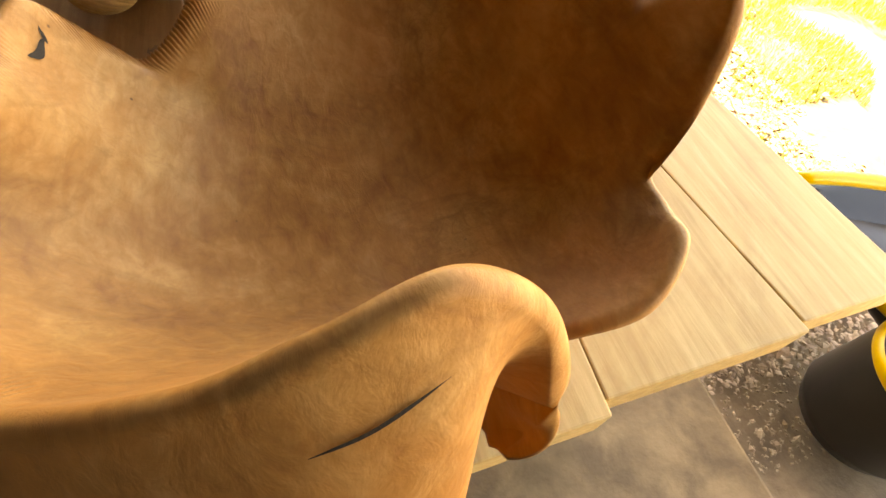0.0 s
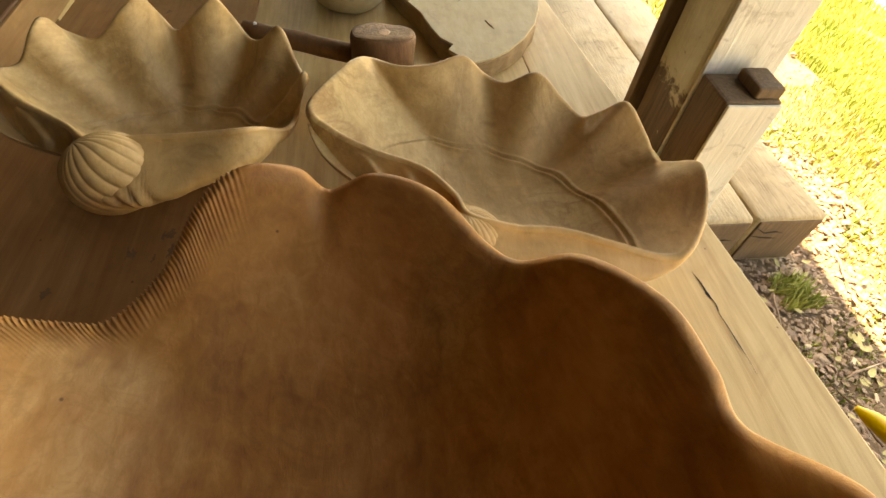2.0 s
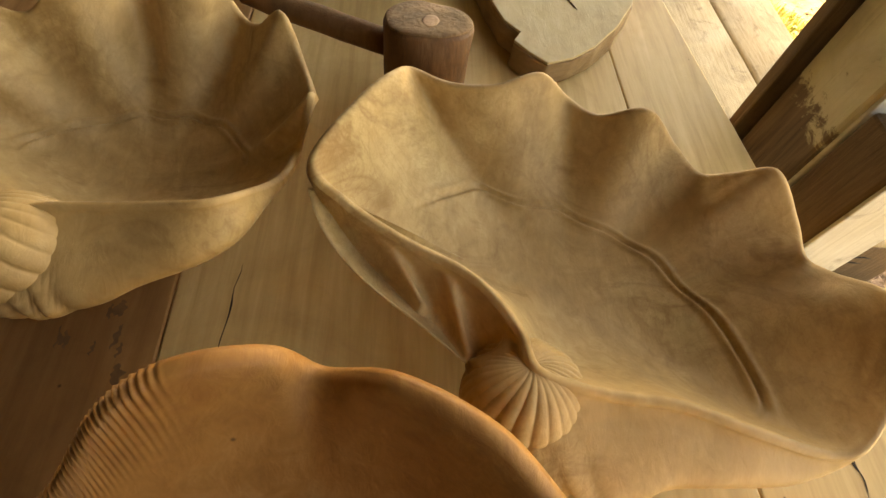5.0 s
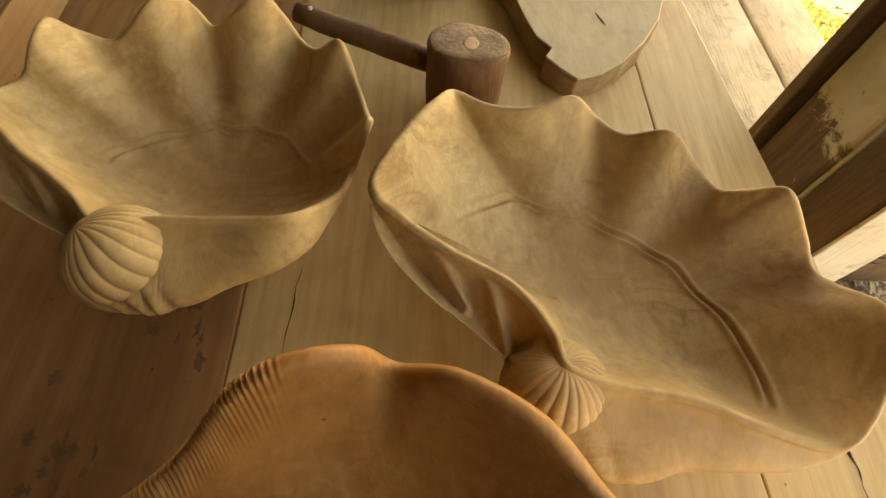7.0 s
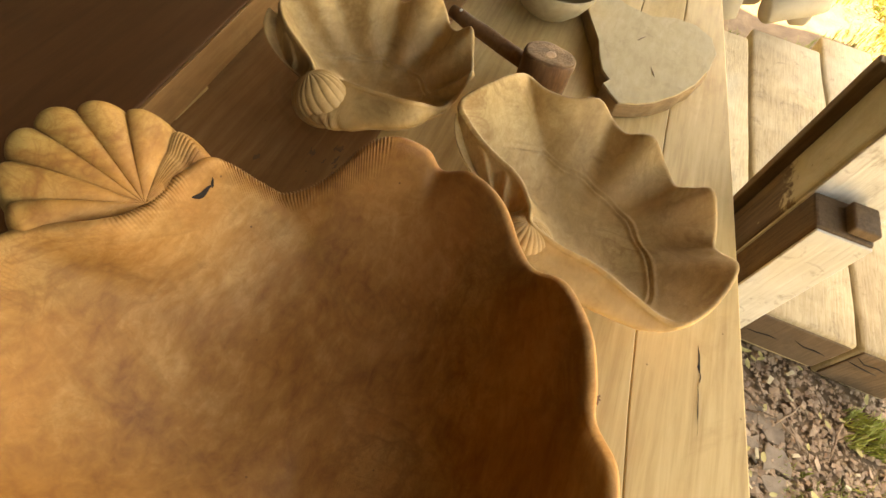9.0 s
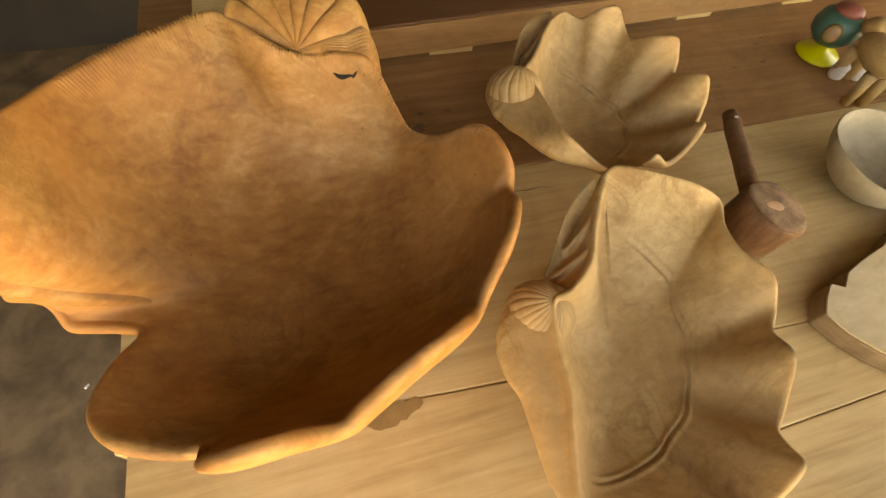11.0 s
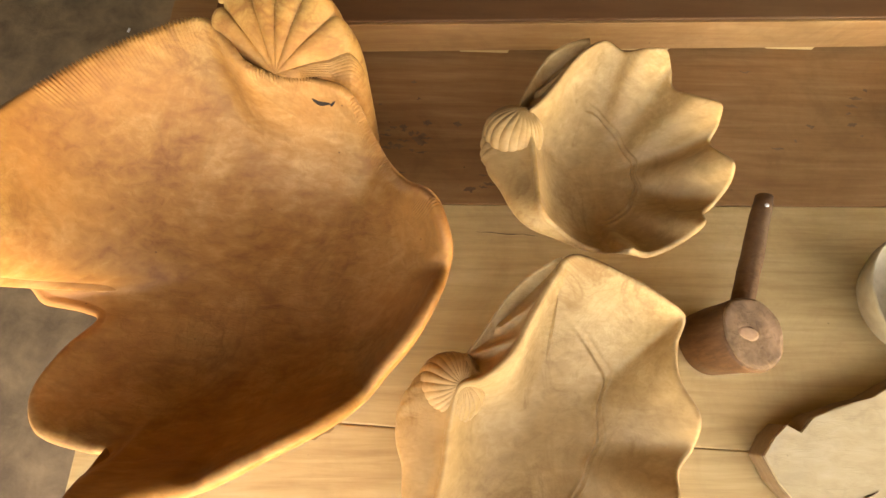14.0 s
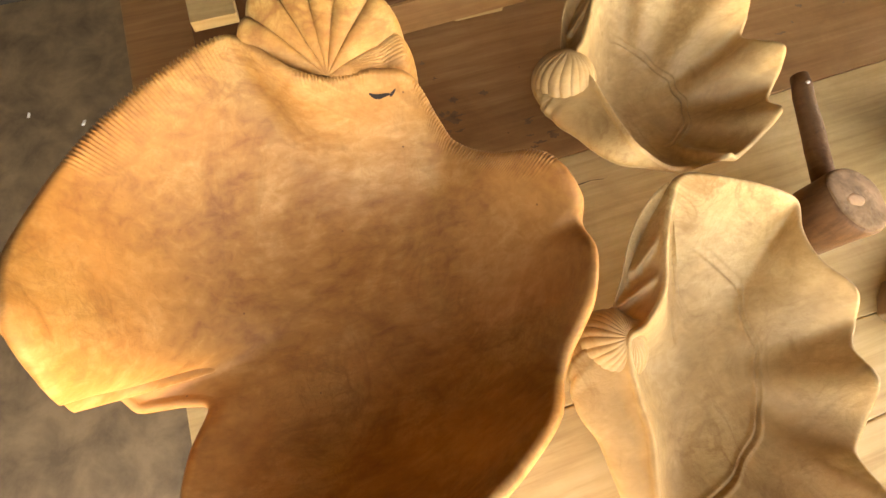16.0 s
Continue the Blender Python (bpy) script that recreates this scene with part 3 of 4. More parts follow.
def scatter(count, x0, x1, y0, y1, z, size, mat, name, label, seed, flat=0.55):
    """Small broken stones or chips, joined."""
    rnd = random.Random(seed)
    base = [Vector(v).normalized() for v in ((1, 0, 0), (-1, 0, 0), (0, 1, 0), (0, -1, 0), (0, 0, 1), (0, 0, -1))]
    tri = [(0, 2, 4), (2, 1, 4), (1, 3, 4), (3, 0, 4), (2, 0, 5), (1, 2, 5), (3, 1, 5), (0, 3, 5)]
    verts, faces = [], []
    for _ in range(count):
        x, y = rnd.uniform(x0, x1), rnd.uniform(y0, y1)
        s = size * rnd.uniform(0.35, 1.0) * (2.2 if rnd.random() < 0.05 else 1.0)
        turn = Euler((rnd.uniform(-0.5, 0.5), rnd.uniform(-0.5, 0.5), rnd.uniform(0, 6.3))).to_matrix()
        k = len(verts)
        for b in base:
            v = Vector((b.x * s * rnd.uniform(0.7, 1.3), b.y * s * rnd.uniform(0.5, 1.0), b.z * s * flat * rnd.uniform(0.6, 1.1)))
            verts.append(turn @ v + Vector((x, y, z + s * flat * 0.3)))
        faces += [tuple(k + i for i in t) for t in tri]
    return solo(name, mesh_from(name, verts, faces, mat, False), ((x0 + x1) / 2, (y0 + y1) / 2, z), label, "gravel", kind="stuff")


def grass(count, x0, x1, y0, y1, tall, seed, name, label, keep=None, z=-0.03):
    rnd = random.Random(seed)
    verts, faces = [], []
    made = 0
    while made < count:
        x, y = rnd.uniform(x0, x1), rnd.uniform(y0, y1)
        if keep and noise.noise(Vector((x * 1.7, y * 1.7, 4.0))) < keep:
            made += 1
            continue
        a, h = rnd.uniform(0, 6.3), tall * rnd.uniform(0.4, 1.2)
        lean = rnd.uniform(0.1, 0.7) * h
        w = 0.0022 * rnd.uniform(0.6, 1.4)
        c, s = math.cos(a), math.sin(a)
        k = len(verts)
        verts += [(x - s * w, y + c * w, z), (x + s * w, y - c * w, z), (x + c * lean * 0.4 + s * w * 0.8, y + s * lean * 0.4 - c * w * 0.8, z + h * 0.6),
                  (x + c * lean * 0.4 - s * w * 0.8, y + s * lean * 0.4 + c * w * 0.8, z + h * 0.6), (x + c * lean, y + s * lean, z + h)]
        faces += [(k, k + 1, k + 2, k + 3), (k + 3, k + 2, k + 4)]
        made += 1
    return solo(name, mesh_from(name, verts, faces, M_GRASS, False), ((x0 + x1) / 2, (y0 + y1) / 2, z), label, "grass", kind="stuff")


# Walls and ceiling out of view, added so light enters from chosen sides.
def shed():
    solo("unseen_wall_north", bm_mesh("unseen_wall_north", box(-1.6, 3.7, 2.3, 2.45, -0.1, 2.338, 0.01), M_UNSEEN_WALL), (0.6, 2.37, 0), "unseen wall added at the back to block light", "wall", kind="structure")
    solo("unseen_wall_west", bm_mesh("unseen_wall_west", box(-1.55, -1.4, -0.6, 2.3, -0.1, 2.338, 0.01), M_UNSEEN_WALL), (-1.47, 0.8, 0), "unseen side wall added to block light from the west", "wall", kind="structure")
    solo("unseen_wall_east", bm_mesh("unseen_wall_east", box(2.6, 2.72, 0.95, 2.298, -0.1, 2.338, 0.01), M_UNSEEN_WALL), (2.66, 1.6, 0), "unseen wall added at the far end to block north-east light", "wall", kind="structure")
    solo("ceiling", bm_mesh("ceiling", box(-1.8, 4.5, -0.47, 2.6, 2.34, 2.42, 0.01), M_UNSEEN_ROOF), (0.6, 0.4, 2.34), "unseen roof slab sized to shape the light beneath it", "ceiling", kind="structure")


def front(x):
    return 0.025 + 0.108 * x


def joint_one(x):
    return 0.19 + 0.112 * min(x, 0.55) + 0.03 * max(x - 0.55, 0)


def joint_two(x):
    return 0.438 - 0.06 * min(x, 0.95)


def joint_three(x):
    return 0.745 + 0.015 * x


def table():
    """A work table of four broad planks that taper, with small gaps, on timber legs."""
    t = thing("work_table", (0.9, 0.6, 0.0), "long work table of pale sawn planks on timber legs", "table")
    far, near = 1.95, 0.045
    lines = [front, joint_one, joint_two, joint_three, lambda x: 1.42]
    for i in range(4):
        a, b = lines[i], lines[i + 1]
        g = 0.0003
        end = near + (0.016, 0.006, -0.008, -0.014)[i]
        xs = [end + (far - end) * k / 10 for k in range(11)]
        top_line = [(x, a(x) + (g if i else 0) + 0.0016 * noise.noise(Vector((x * 9, i, 0)))) for x in xs]
        back = [(x, b(x) - g + 0.0012 * noise.noise(Vector((x * 9, i + 0.5, 2)))) for x in reversed(xs)]
        bm = prism(top_line + back, 0.7, 0.75, 0.0025)
        part("plank", bm_mesh("plank", bm, M_DIM_PLANK if i == 3 else M_PLANK), t)
    def streak(name, a, b, wide, mat, label):
        n = 12
        verts, faces = [], []
        a, b = Vector(a), Vector(b)
        side = Vector((-(b - a).y, (b - a).x)).normalized()
        for k in range(n + 1):
            f = k / n
            c = a.lerp(b, f) + side * 0.0035 * noise.noise(Vector((a.x * 31 + f * 4, a.y * 17, 1)))
            w = wide * math.sin(math.pi * (0.04 + 0.92 * f)) * (0.6 + 0.5 * noise.noise(Vector((f * 6, a.x * 9, 7))))
            z = 0.7504 + 0.0012 * ((a.x * 977.3 + a.y * 613.7) % 1.0)
            verts += [(*(c - side * w), z), (*(c + side * w), z)]
        faces = [(2 * k, 2 * k + 1, 2 * k + 3, 2 * k + 2) for k in range(n)]
        part(name, mesh_from(name, verts, faces, mat), t, label)

    streak("crack", (0.56, 0.153), (0.5, 0.147), 0.0025, M_DARK, "short dark crack in a plank")
    streak("crack", (0.51, 0.1475), (0.42, 0.142), 0.001, M_DARK, "short dark crack in a plank")
    streak("crack", (0.6, 0.705), (0.7, 0.7), 0.0012, M_DARK, "short dark crack in a plank")
    streak("knot", (0.409, 0.281), (0.424, 0.2805), 0.0065, M_STAIN, "small dark knot")
    streak("knot", (1.163, 0.889), (1.169, 0.887), 0.004, M_STAIN, "small dark knot")
    rnd = random.Random(8)
    for k in range(46):
        x, y = (rnd.gauss(0.485, 0.035), rnd.gauss(0.88, 0.03)) if k < 26 else (rnd.gauss(0.61, 0.018), rnd.gauss(0.81, 0.022)) if k < 36 else (rnd.uniform(0.95, 1.35), rnd.uniform(0.85, 1.04))
        ln = rnd.uniform(0.006, 0.026)
        streak("stain", (x, y), (x + ln, y + rnd.uniform(-0.004, 0.004)), rnd.uniform(0.002, 0.008), M_STAIN, "brown water stain")
    # Darker brown patch on the planks by the large shell.
    streak("brown_patch", (0.318, 0.4), (0.398, 0.408), 0.026, M_BROWN_PATCH, "darker brown patch")
    for x, y in ((0.2, 0.2), (0.2, 1.2), (1.75, 0.35), (1.75, 1.2)):
        part("leg", bm_mesh("leg", box(x - 0.045, x + 0.045, y - 0.045, y + 0.045, 0.012, 0.698, 0.004), M_GREY), t, "weathered square timber leg")
    for y in (0.2, 1.2):
        part("rail", bm_mesh("rail", box(0.25, 1.7, y - 0.02, y + 0.02, 0.6, 0.69, 0.003), M_GREY), t)
    return t


def upper_board():
    """A second wide board laid along the back of the table on small blocks."""
    t = thing("raised_board", (1.0, 1.4, 0.752), "wide dusty brown board raised on small wooden blocks", "board")
    y0 = lambda x: 1.03 + 0.046 * x
    xs = [0.16 + 1.75 * k / 8 for k in range(9)]
    part("board", bm_mesh("board", prism([(x, y0(x)) for x in xs] + [(1.91, 1.8), (0.16, 1.8)], 0.767, 0.833, 0.003), M_BACK), t)
    # Strip over the board's front face; its paler colour stands for light falling there.
    part("lit_front_edge", bm_mesh("lit_front_edge", prism([(x, y0(x) - 0.007) for x in xs] + [(x, y0(x) - 0.0012) for x in reversed(xs)], 0.769, 0.831, 0.001), M_DIM_PLANK), t, "front edge of the board, coloured paler as its lit side")
    part("batten", bm_mesh("batten", box(0.165, 0.232, 1.075, 1.78, 0.8345, 0.853, 0.002), M_PLANK), t, "pale narrow batten across the end")
    for x in (0.3, 0.62, 0.92, 1.2, 1.5, 1.8):
        part("block", bm_mesh("block", box(x - 0.045, x + 0.045, y0(x) + 0.004, y0(x) + 0.08, 0.7515, 0.7665, 0.0015), M_PLANK), t)
    part("leg", bm_mesh("leg", box(0.3, 0.38, 1.66, 1.74, 0.012, 0.766, 0.004), M_GREY), t)
    part("leg", bm_mesh("leg", box(1.7, 1.78, 1.66, 1.74, 0.012, 0.766, 0.004), M_GREY), t)


def platform():
    """A low step of three thick old timbers with rounded undersides."""
    t = thing("timber_platform", (1.85, -0.45, -0.03), "low platform of thick weathered grey timbers on the earth", "platform")
    edges = [(-0.845, -0.608), (-0.592, -0.279), (-0.262, 0.02)]
    for i, (a, b) in enumerate(edges):
        x0, x1 = 1.118 - 0.008 * i, (2.74, 2.6, 2.5)[i]
        xs = [x0 + (x1 - x0) * k / 6 for k in range(7)]
        wave = lambda x, q: 0.006 * noise.noise(Vector((x * 4, i * 3 + q, 0)))
        line = [(x, a + 0.05 * (x - 1.14) + wave(x, 0)) for x in xs] + [(x, b + 0.05 * (x - 1.14) + wave(x, 1)) for x in reversed(xs)]
        part("timber", bm_mesh("timber", prism(line, -0.02 + 0.03 * i, 0.2 + 0.004 * i, 0.012, 1, 0.006, 9.0), M_GREY, True), t)
        rnd = random.Random(20 + i)
        # Thin cap over the weathered end; its dark colour carries the shade there.
        part("shaded_end_grain", bm_mesh("shaded_end_grain", box(x0 - 0.006, x0 + 0.004, a + 0.012, b - 0.012, 0.0 + 0.03 * i, 0.186 + 0.004 * i, 0.004, 0.002, 0), M_BARE), t, "weathered end grain, darkened for the shade on this end")
        for k in range(2):
            y, z = rnd.uniform(a + 0.05, b - 0.05), rnd.uniform(0.05, 0.15)
            v, f = tube([(x0 - 0.0065, y + d * 0.05 + 0.006 * math.sin(d * 9 + k), z + d * rnd.uniform(-0.02, 0.02)) for d in (-1, -0.4, 0.2, 1)], [0.0004, 0.003, 0.0025, 0.0004], 6)
            part("crack", mesh_from("crack", v, f, M_DARK), t, "dark drying crack in the end grain")
    return t


def post():
    t = thing("roof_post", (0.93, -0.02, 0.0), "square roof post with flaking off-white paint over dark wood", "post")
    part("shaft", bm_mesh("shaft", box(0.876, 0.985, -0.085, 0.045, 0.0, 2.338, 0.006, 0.0), M_POST), t)
    # Thin skin over the -x side: old paint, coloured whiter as the lit side.
    part("skylit_painted_face", bm_mesh("skylit_painted_face", box(0.869, 0.8755, -0.083, 0.041, 0.0, 2.337, 0.002), M_SKYLIT_PAINT), t, "weathered painted face, whitened for the sky light on this side")
    part("side_board", bm_mesh("side_board", box(0.992, 1.014, -0.06, 0.062, 0.0, 1.0, 0.003), M_BARE), t, "thin dark board along the post")
    s = thing("notched_stub_post", (0.81, -0.01, 0.0), "short notched timber stub with a tenon beside the post", "post")
    part("stub", bm_mesh("stub", box(0.79, 0.866, -0.05, 0.042, 0.0, 0.842, 0.005), M_BARE), s)
    part("skylit_painted_face", bm_mesh("skylit_painted_face", box(0.784, 0.7895, -0.049, 0.039, 0.0, 0.838, 0.002), M_SKYLIT_PAINT), s, "weathered painted face, whitened for the sky light on this side")
    part("tenon", bm_mesh("tenon", box(0.795, 0.853, -0.047, -0.004, 0.8425, 0.861, 0.004, 0.002), M_BARE), s, "dark weathered tenon block")


# ---- things on the table ----
BIG_RIM = [(.418, .815, .95), (.445, .785, .892), (.463, .765, .862), (.492, .722, .888), (.522, .683, .94), (.538, .65, .957), (.549, .612, .944), (.546, .589, .921),
           (.535, .55, .95), (.51, .503, .952), (.475, .464, .929), (.456, .44, .928), (.427, .412, .972), (.375, .383, .995), (.335, .363, .982), (.306, .352, .968),
           (.262, .343, 1.012), (.222, .342, 1.012), (.195, .36, .955), (.187, .38, .897), (.15, .386, .893), (.11, .403, .908), (.08, .442, .89), (.084, .49, .868), (.1, .537, .841), (.076, .552, .838), (.05, .557, .842), (.031, .56, .852), (.024, .574, .874)]
BIG_BACK = [(.017, .562, .925), (.029, .564, .98), (.043, .576, 1.022), (.046, .61, 1.052), (.04, .655, 1.045), (.043, .702, 1.025), (.064, .766, 1.003), (.104, .82, .993), (.167, .868, .989), (.236, .893, .988), (.287, .838, .982), (.322, .829, .966), (.356, .833, .956), (.382, .828, .957)]
MED_RIM = [(.565, .456, .866), (.596, .468, .865), (.632, .498, .869), (.662, .55, .868), (.69, .594, .874), (.718, .62, .887), (.79, .588, .886), (.826, .565, .882), (.857, .547, .864), (.842, .51, .862), (.836, .468, .868), (.852, .423, .872),
           (.85, .388, .846), (.828, .362, .847), (.812, .326, .872), (.797, .287, .842), (.778, .26, .827), (.763, .242, .847), (.747, .221, .871), (.712, .198, .846), (.684, .189, .83), (.66, .188, .846),
           (.622, .178, .875), (.565, .193, .862), (.524, .222, .848), (.518, .25, .842), (.53, .305, .852), (.546, .356, .857), (.553, .408, .858)]
SMALL_RIM = [(.662, .832, .885), (.686, .86, .884), (.711, .893, .882), (.731, .922, .882), (.757, .951, .885), (.794, .976, .88), (.826, .966, .87), (.842, .945, .9), (.874, .942, .902), (.893, .932, .874), (.897, .903, .864),
             (.912, .868, .893), (.942, .85, .899), (.95, .836, .872), (.944, .818, .852), (.935, .785, .88), (.944, .756, .897), (.95, .74, .872), (.94, .722, .846), (.912, .698, .858), (.891, .668, .888),
             (.868, .652, .858), (.83, .637, .85), (.79, .63, .882), (.772, .647, .834), (.735, .654, .842), (.69, .669, .878), (.672, .692, .889), (.671, .74, .884), (.668, .79, .884)]


def big_shell():
    t = thing("large_carved_shell", (0.3, 0.62, 0.752), "large golden wooden bowl carved as a clam shell with ribbed edges", "carved shell")
    line = BIG_RIM[5:] + BIG_BACK + BIG_RIM[:5]
    args = dict(heart=(0.30, 0.625), floor=0.796, foot=0.752, n=2200, rings=46, power=2.7, out_power=2.3, lip=0.013, blur=0.05, keep=0.42, fade=0.8, level=0.5)
    mk = Shell(line, **args).marks
    last = len(BIG_RIM) - 6
    sh = Shell(line, **args, belly=((0.0, 0.0), (0.02, 0.0), (0.06, 0.03), (mk[14], 0.03), (mk[19], 0.0), (mk[last + 2], 0.0), (mk[last + 3], 0.025), (mk[last + 4], 0.09), (mk[last + 5], 0.11), (mk[last + 8], 0.11), (mk[last + 9], 0.0), (1.0, 0.0)),
               steep=((0.0, 0.3), (mk[4], 0.8), (mk[6], 1.2), (mk[14], 1.2), (mk[17], 0.2), (mk[last], 0.0), (mk[last + 9], 0.0), (mk[last + 11], 0.8), (mk[last + 15], 0.8), (1.0, 0.3)),
               ribs=((mk[last + 15], 0.9999, 60, 0.0024, 0.94), (mk[last + 7], mk[last + 10], 46, 0.0026, 0.95), (mk[last + 11], mk[last + 14], 26, 0.0015, 0.975)))
    part("bowl", sh.mesh("bowl", M_BIG), t)
    v, f = umbo((0.327, 0.828, 0.966), 152, 0, (0.124, 0.124), 0.06, 0.17, 7, 0.012, fine=(0.84, 560.0), crest=0.5, slope=0.05)
    part("hinge_fan", mesh_from("hinge_fan", v, f, M_BIG), t, "fluted fan at the hinge")
    split_mark(sh, (0.013, 0.664, 1.02), (0.022, 0.602, 1.03), 0.0008, 0.001, "crack", t, skin="outer")
    split_mark(sh, (0.368, 0.812, 0.935), (0.396, 0.807, 0.934), 0.0036, 0.003, "crack", t)
    split_mark(sh, (0.394, 0.808, 0.934), (0.401, 0.812, 0.94), 0.0018, 0.0, "crack", t)
    return t


def medium_shell():
    t = thing("medium_carved_shell", (0.7, 0.38, 0.752), "pale wooden clam shell bowl with a deeply scalloped rim", "carved shell", "carved shells")
    args = dict(heart=(0.675, 0.385), floor=0.772, foot=0.752, n=1200, rings=90, power=2.5, out_power=1.7, lip=0.009, blur=0.03, keep=0.3, peak=2.6, flute=0.3, fade=1.0)
    mk = Shell(MED_RIM, **args).marks
    sh = Shell(MED_RIM, **args, belly=((0.0, 0.04), (mk[1], 0.05), (mk[4], 0.03), (mk[5], 0.0), (mk[23], 0.0), (mk[24], 0.012), (mk[25], 0.035), (mk[26], 0.05), (mk[27], 0.068), (mk[28], 0.082), (1.0, 0.075)),
               groove=((0.185, 0.2, 0.215, 0.253, 0.32, 0.42, 0.5, 0.63, 0.745, 0.815, 0.86), (0.76, 0.72, 0.68, 0.607, 0.53, 0.47, 0.47, 0.455, 0.56, 0.75, 0.92), 0.003),
               hollow=(0.014, mk[5], ((.565, .478, .842), (.574, .497, .838), (.592, .519, .843), (.606, .538, .848), (.619, .558, .852), (.634, .578, .855), (.653, .596, .857), (.674, .612, .861), (.7, .623, .872), (.716, .622, .884)),
                       (((.672, .566), (.622, .533), 1.0), ((.64, .515), (.586, .499), 0.9)), 0.024, 0.0078), pleats=(0.0, 8.0, 0.005, 0.06))
    inside, outside = sh.skins()
    part("bowl", sh.mesh("bowl", M_PALE, inside), t)
    part("outer_wall", sh.mesh("outer_wall", M_PALE, outside), t, "pale outer wall with a hollowed lip")
    v, f = knob((0.558, 0.458, 0.823), (0.045, 0.046, 0.042), (0.572, 0.46, 0.868), 27, 0.045)
    part("hinge_knob", mesh_from("hinge_knob", v, f, M_PALE), t, "rounded knob with radiating pleats")
    return t


def small_shell():
    t = thing("small_carved_shell", (0.79, 0.8, 0.752), "small pale wooden clam shell bowl with pointed lobes", "carved shell", "carved shells")
    args = dict(heart=(0.79, 0.80), floor=0.77, foot=0.752, n=1200, rings=90, power=2.3, out_power=1.8, lip=0.008, blur=0.03, keep=0.3, peak=3.6, flute=0.3, fade=1.0)
    mk = Shell(SMALL_RIM, **args).marks
    sh = Shell(SMALL_RIM, **args, belly=((0.0, 0.035), (mk[1], 0.03), (mk[4], 0.01), (mk[5], 0.0), (mk[25], 0.006), (mk[26], 0.02), (mk[27], 0.044), (mk[28], 0.068), (mk[29], 0.08), (1.0, 0.075)),
               groove=((mk[4], mk[5], mk[8], mk[12], mk[17], mk[21], mk[23], mk[24]), (0.66, 0.6, 0.46, 0.42, 0.42, 0.5, 0.6, 0.66), 0.0032),
               hollow=(0.01, mk[5], ((.651, .846, .868), (.655, .862, .874), (.665, .884, .874), (.676, .905, .872), (.689, .929, .873), (.704, .949, .877), (.726, .967, .88), (.768, .987, .876), (.79, .98, .877)),
                       (((.731, .925), (.69, .893), 1.0),), 0.024, 0.0075), pleats=(0.995, 8.0, 0.006, 0.075))
    inside, outside = sh.skins()
    part("bowl", sh.mesh("bowl", M_PALE, inside), t)
    part("outer_wall", sh.mesh("outer_wall", M_PALE, outside), t, "pale outer wall with a hollowed lip")
    v, f = knob((0.647, 0.819, 0.853), (0.045, 0.045, 0.041), (0.655, 0.848, 0.893), 25, 0.05)
    part("hinge_knob", mesh_from("hinge_knob", v, f, M_PALE), t, "rounded knob with fine curved pleats")
    return t


def mallet():
    t = thing("wooden_mallet", (0.965, 0.53, 0.752), "dark worn wooden mallet with a log head standing on end", "mallet")
    lean = (0.22, 0.0, 0.975)
    base = (0.934, 0.529, 0.762)
    v, f = lathe([(0.041, 0.0), (0.046, 0.004), (0.0475, 0.03), (0.0485, 0.06), (0.0495, 0.084), (0.0475, 0.0885)], base, 40, lean, (1, 1), 0.002)
    part("head", mesh_from("head", v, f, M_MALLET), t)
    v, f = lathe([(0.0473, 0.0888), (0.045, 0.0912), (0.038, 0.0922), (0.03, 0.0918), (0.02, 0.0922), (0.012, 0.0917), (0.003, 0.092)], base, 40, lean, (1, 1), 0.003)
    part("striking_face", mesh_from("striking_face", v, f, M_ENDGRAIN), t, "rough grey-brown end-grain face")
    v, f = lathe([(0.015, 0.0), (0.016, 0.0018), (0.012, 0.0026), (0.003, 0.0024)], (0.941, 0.527, 0.8525), 24, lean, (0.6, 1.1), 0.005)
    part("chip_scar", mesh_from("chip_scar", v, f, M_SCAR), t, "pale orange scar where a chip broke out")
    v, f = lathe([(0.002, 0.0), (0.0032, 0.0006), (0.0028, 0.0018), (0.0008, 0.0024)], (1.038, 0.731, 0.815), 12, (-0.4, 0.2, 1.0))
    part("nail", mesh_from("nail", v, f, M_WHITE), t, "small bright nail head")
    d = Vector((1.047, 0.752, 0.802)) - Vector((0.976, 0.575, 0.8))
    pts = [Vector((0.976, 0.575, 0.8)) + d * k / 10 + noise.noise_vector(Vector((k * 0.7, 1, 2))) * 0.0012 for k in range(11)]
    v, f = tube(pts, [0.0155] * 6 + [0.015, 0.0145, 0.0145, 0.014, 0.0125], 14)
    part("handle", mesh_from("handle", v, f, M_MALLET), t)
    return t


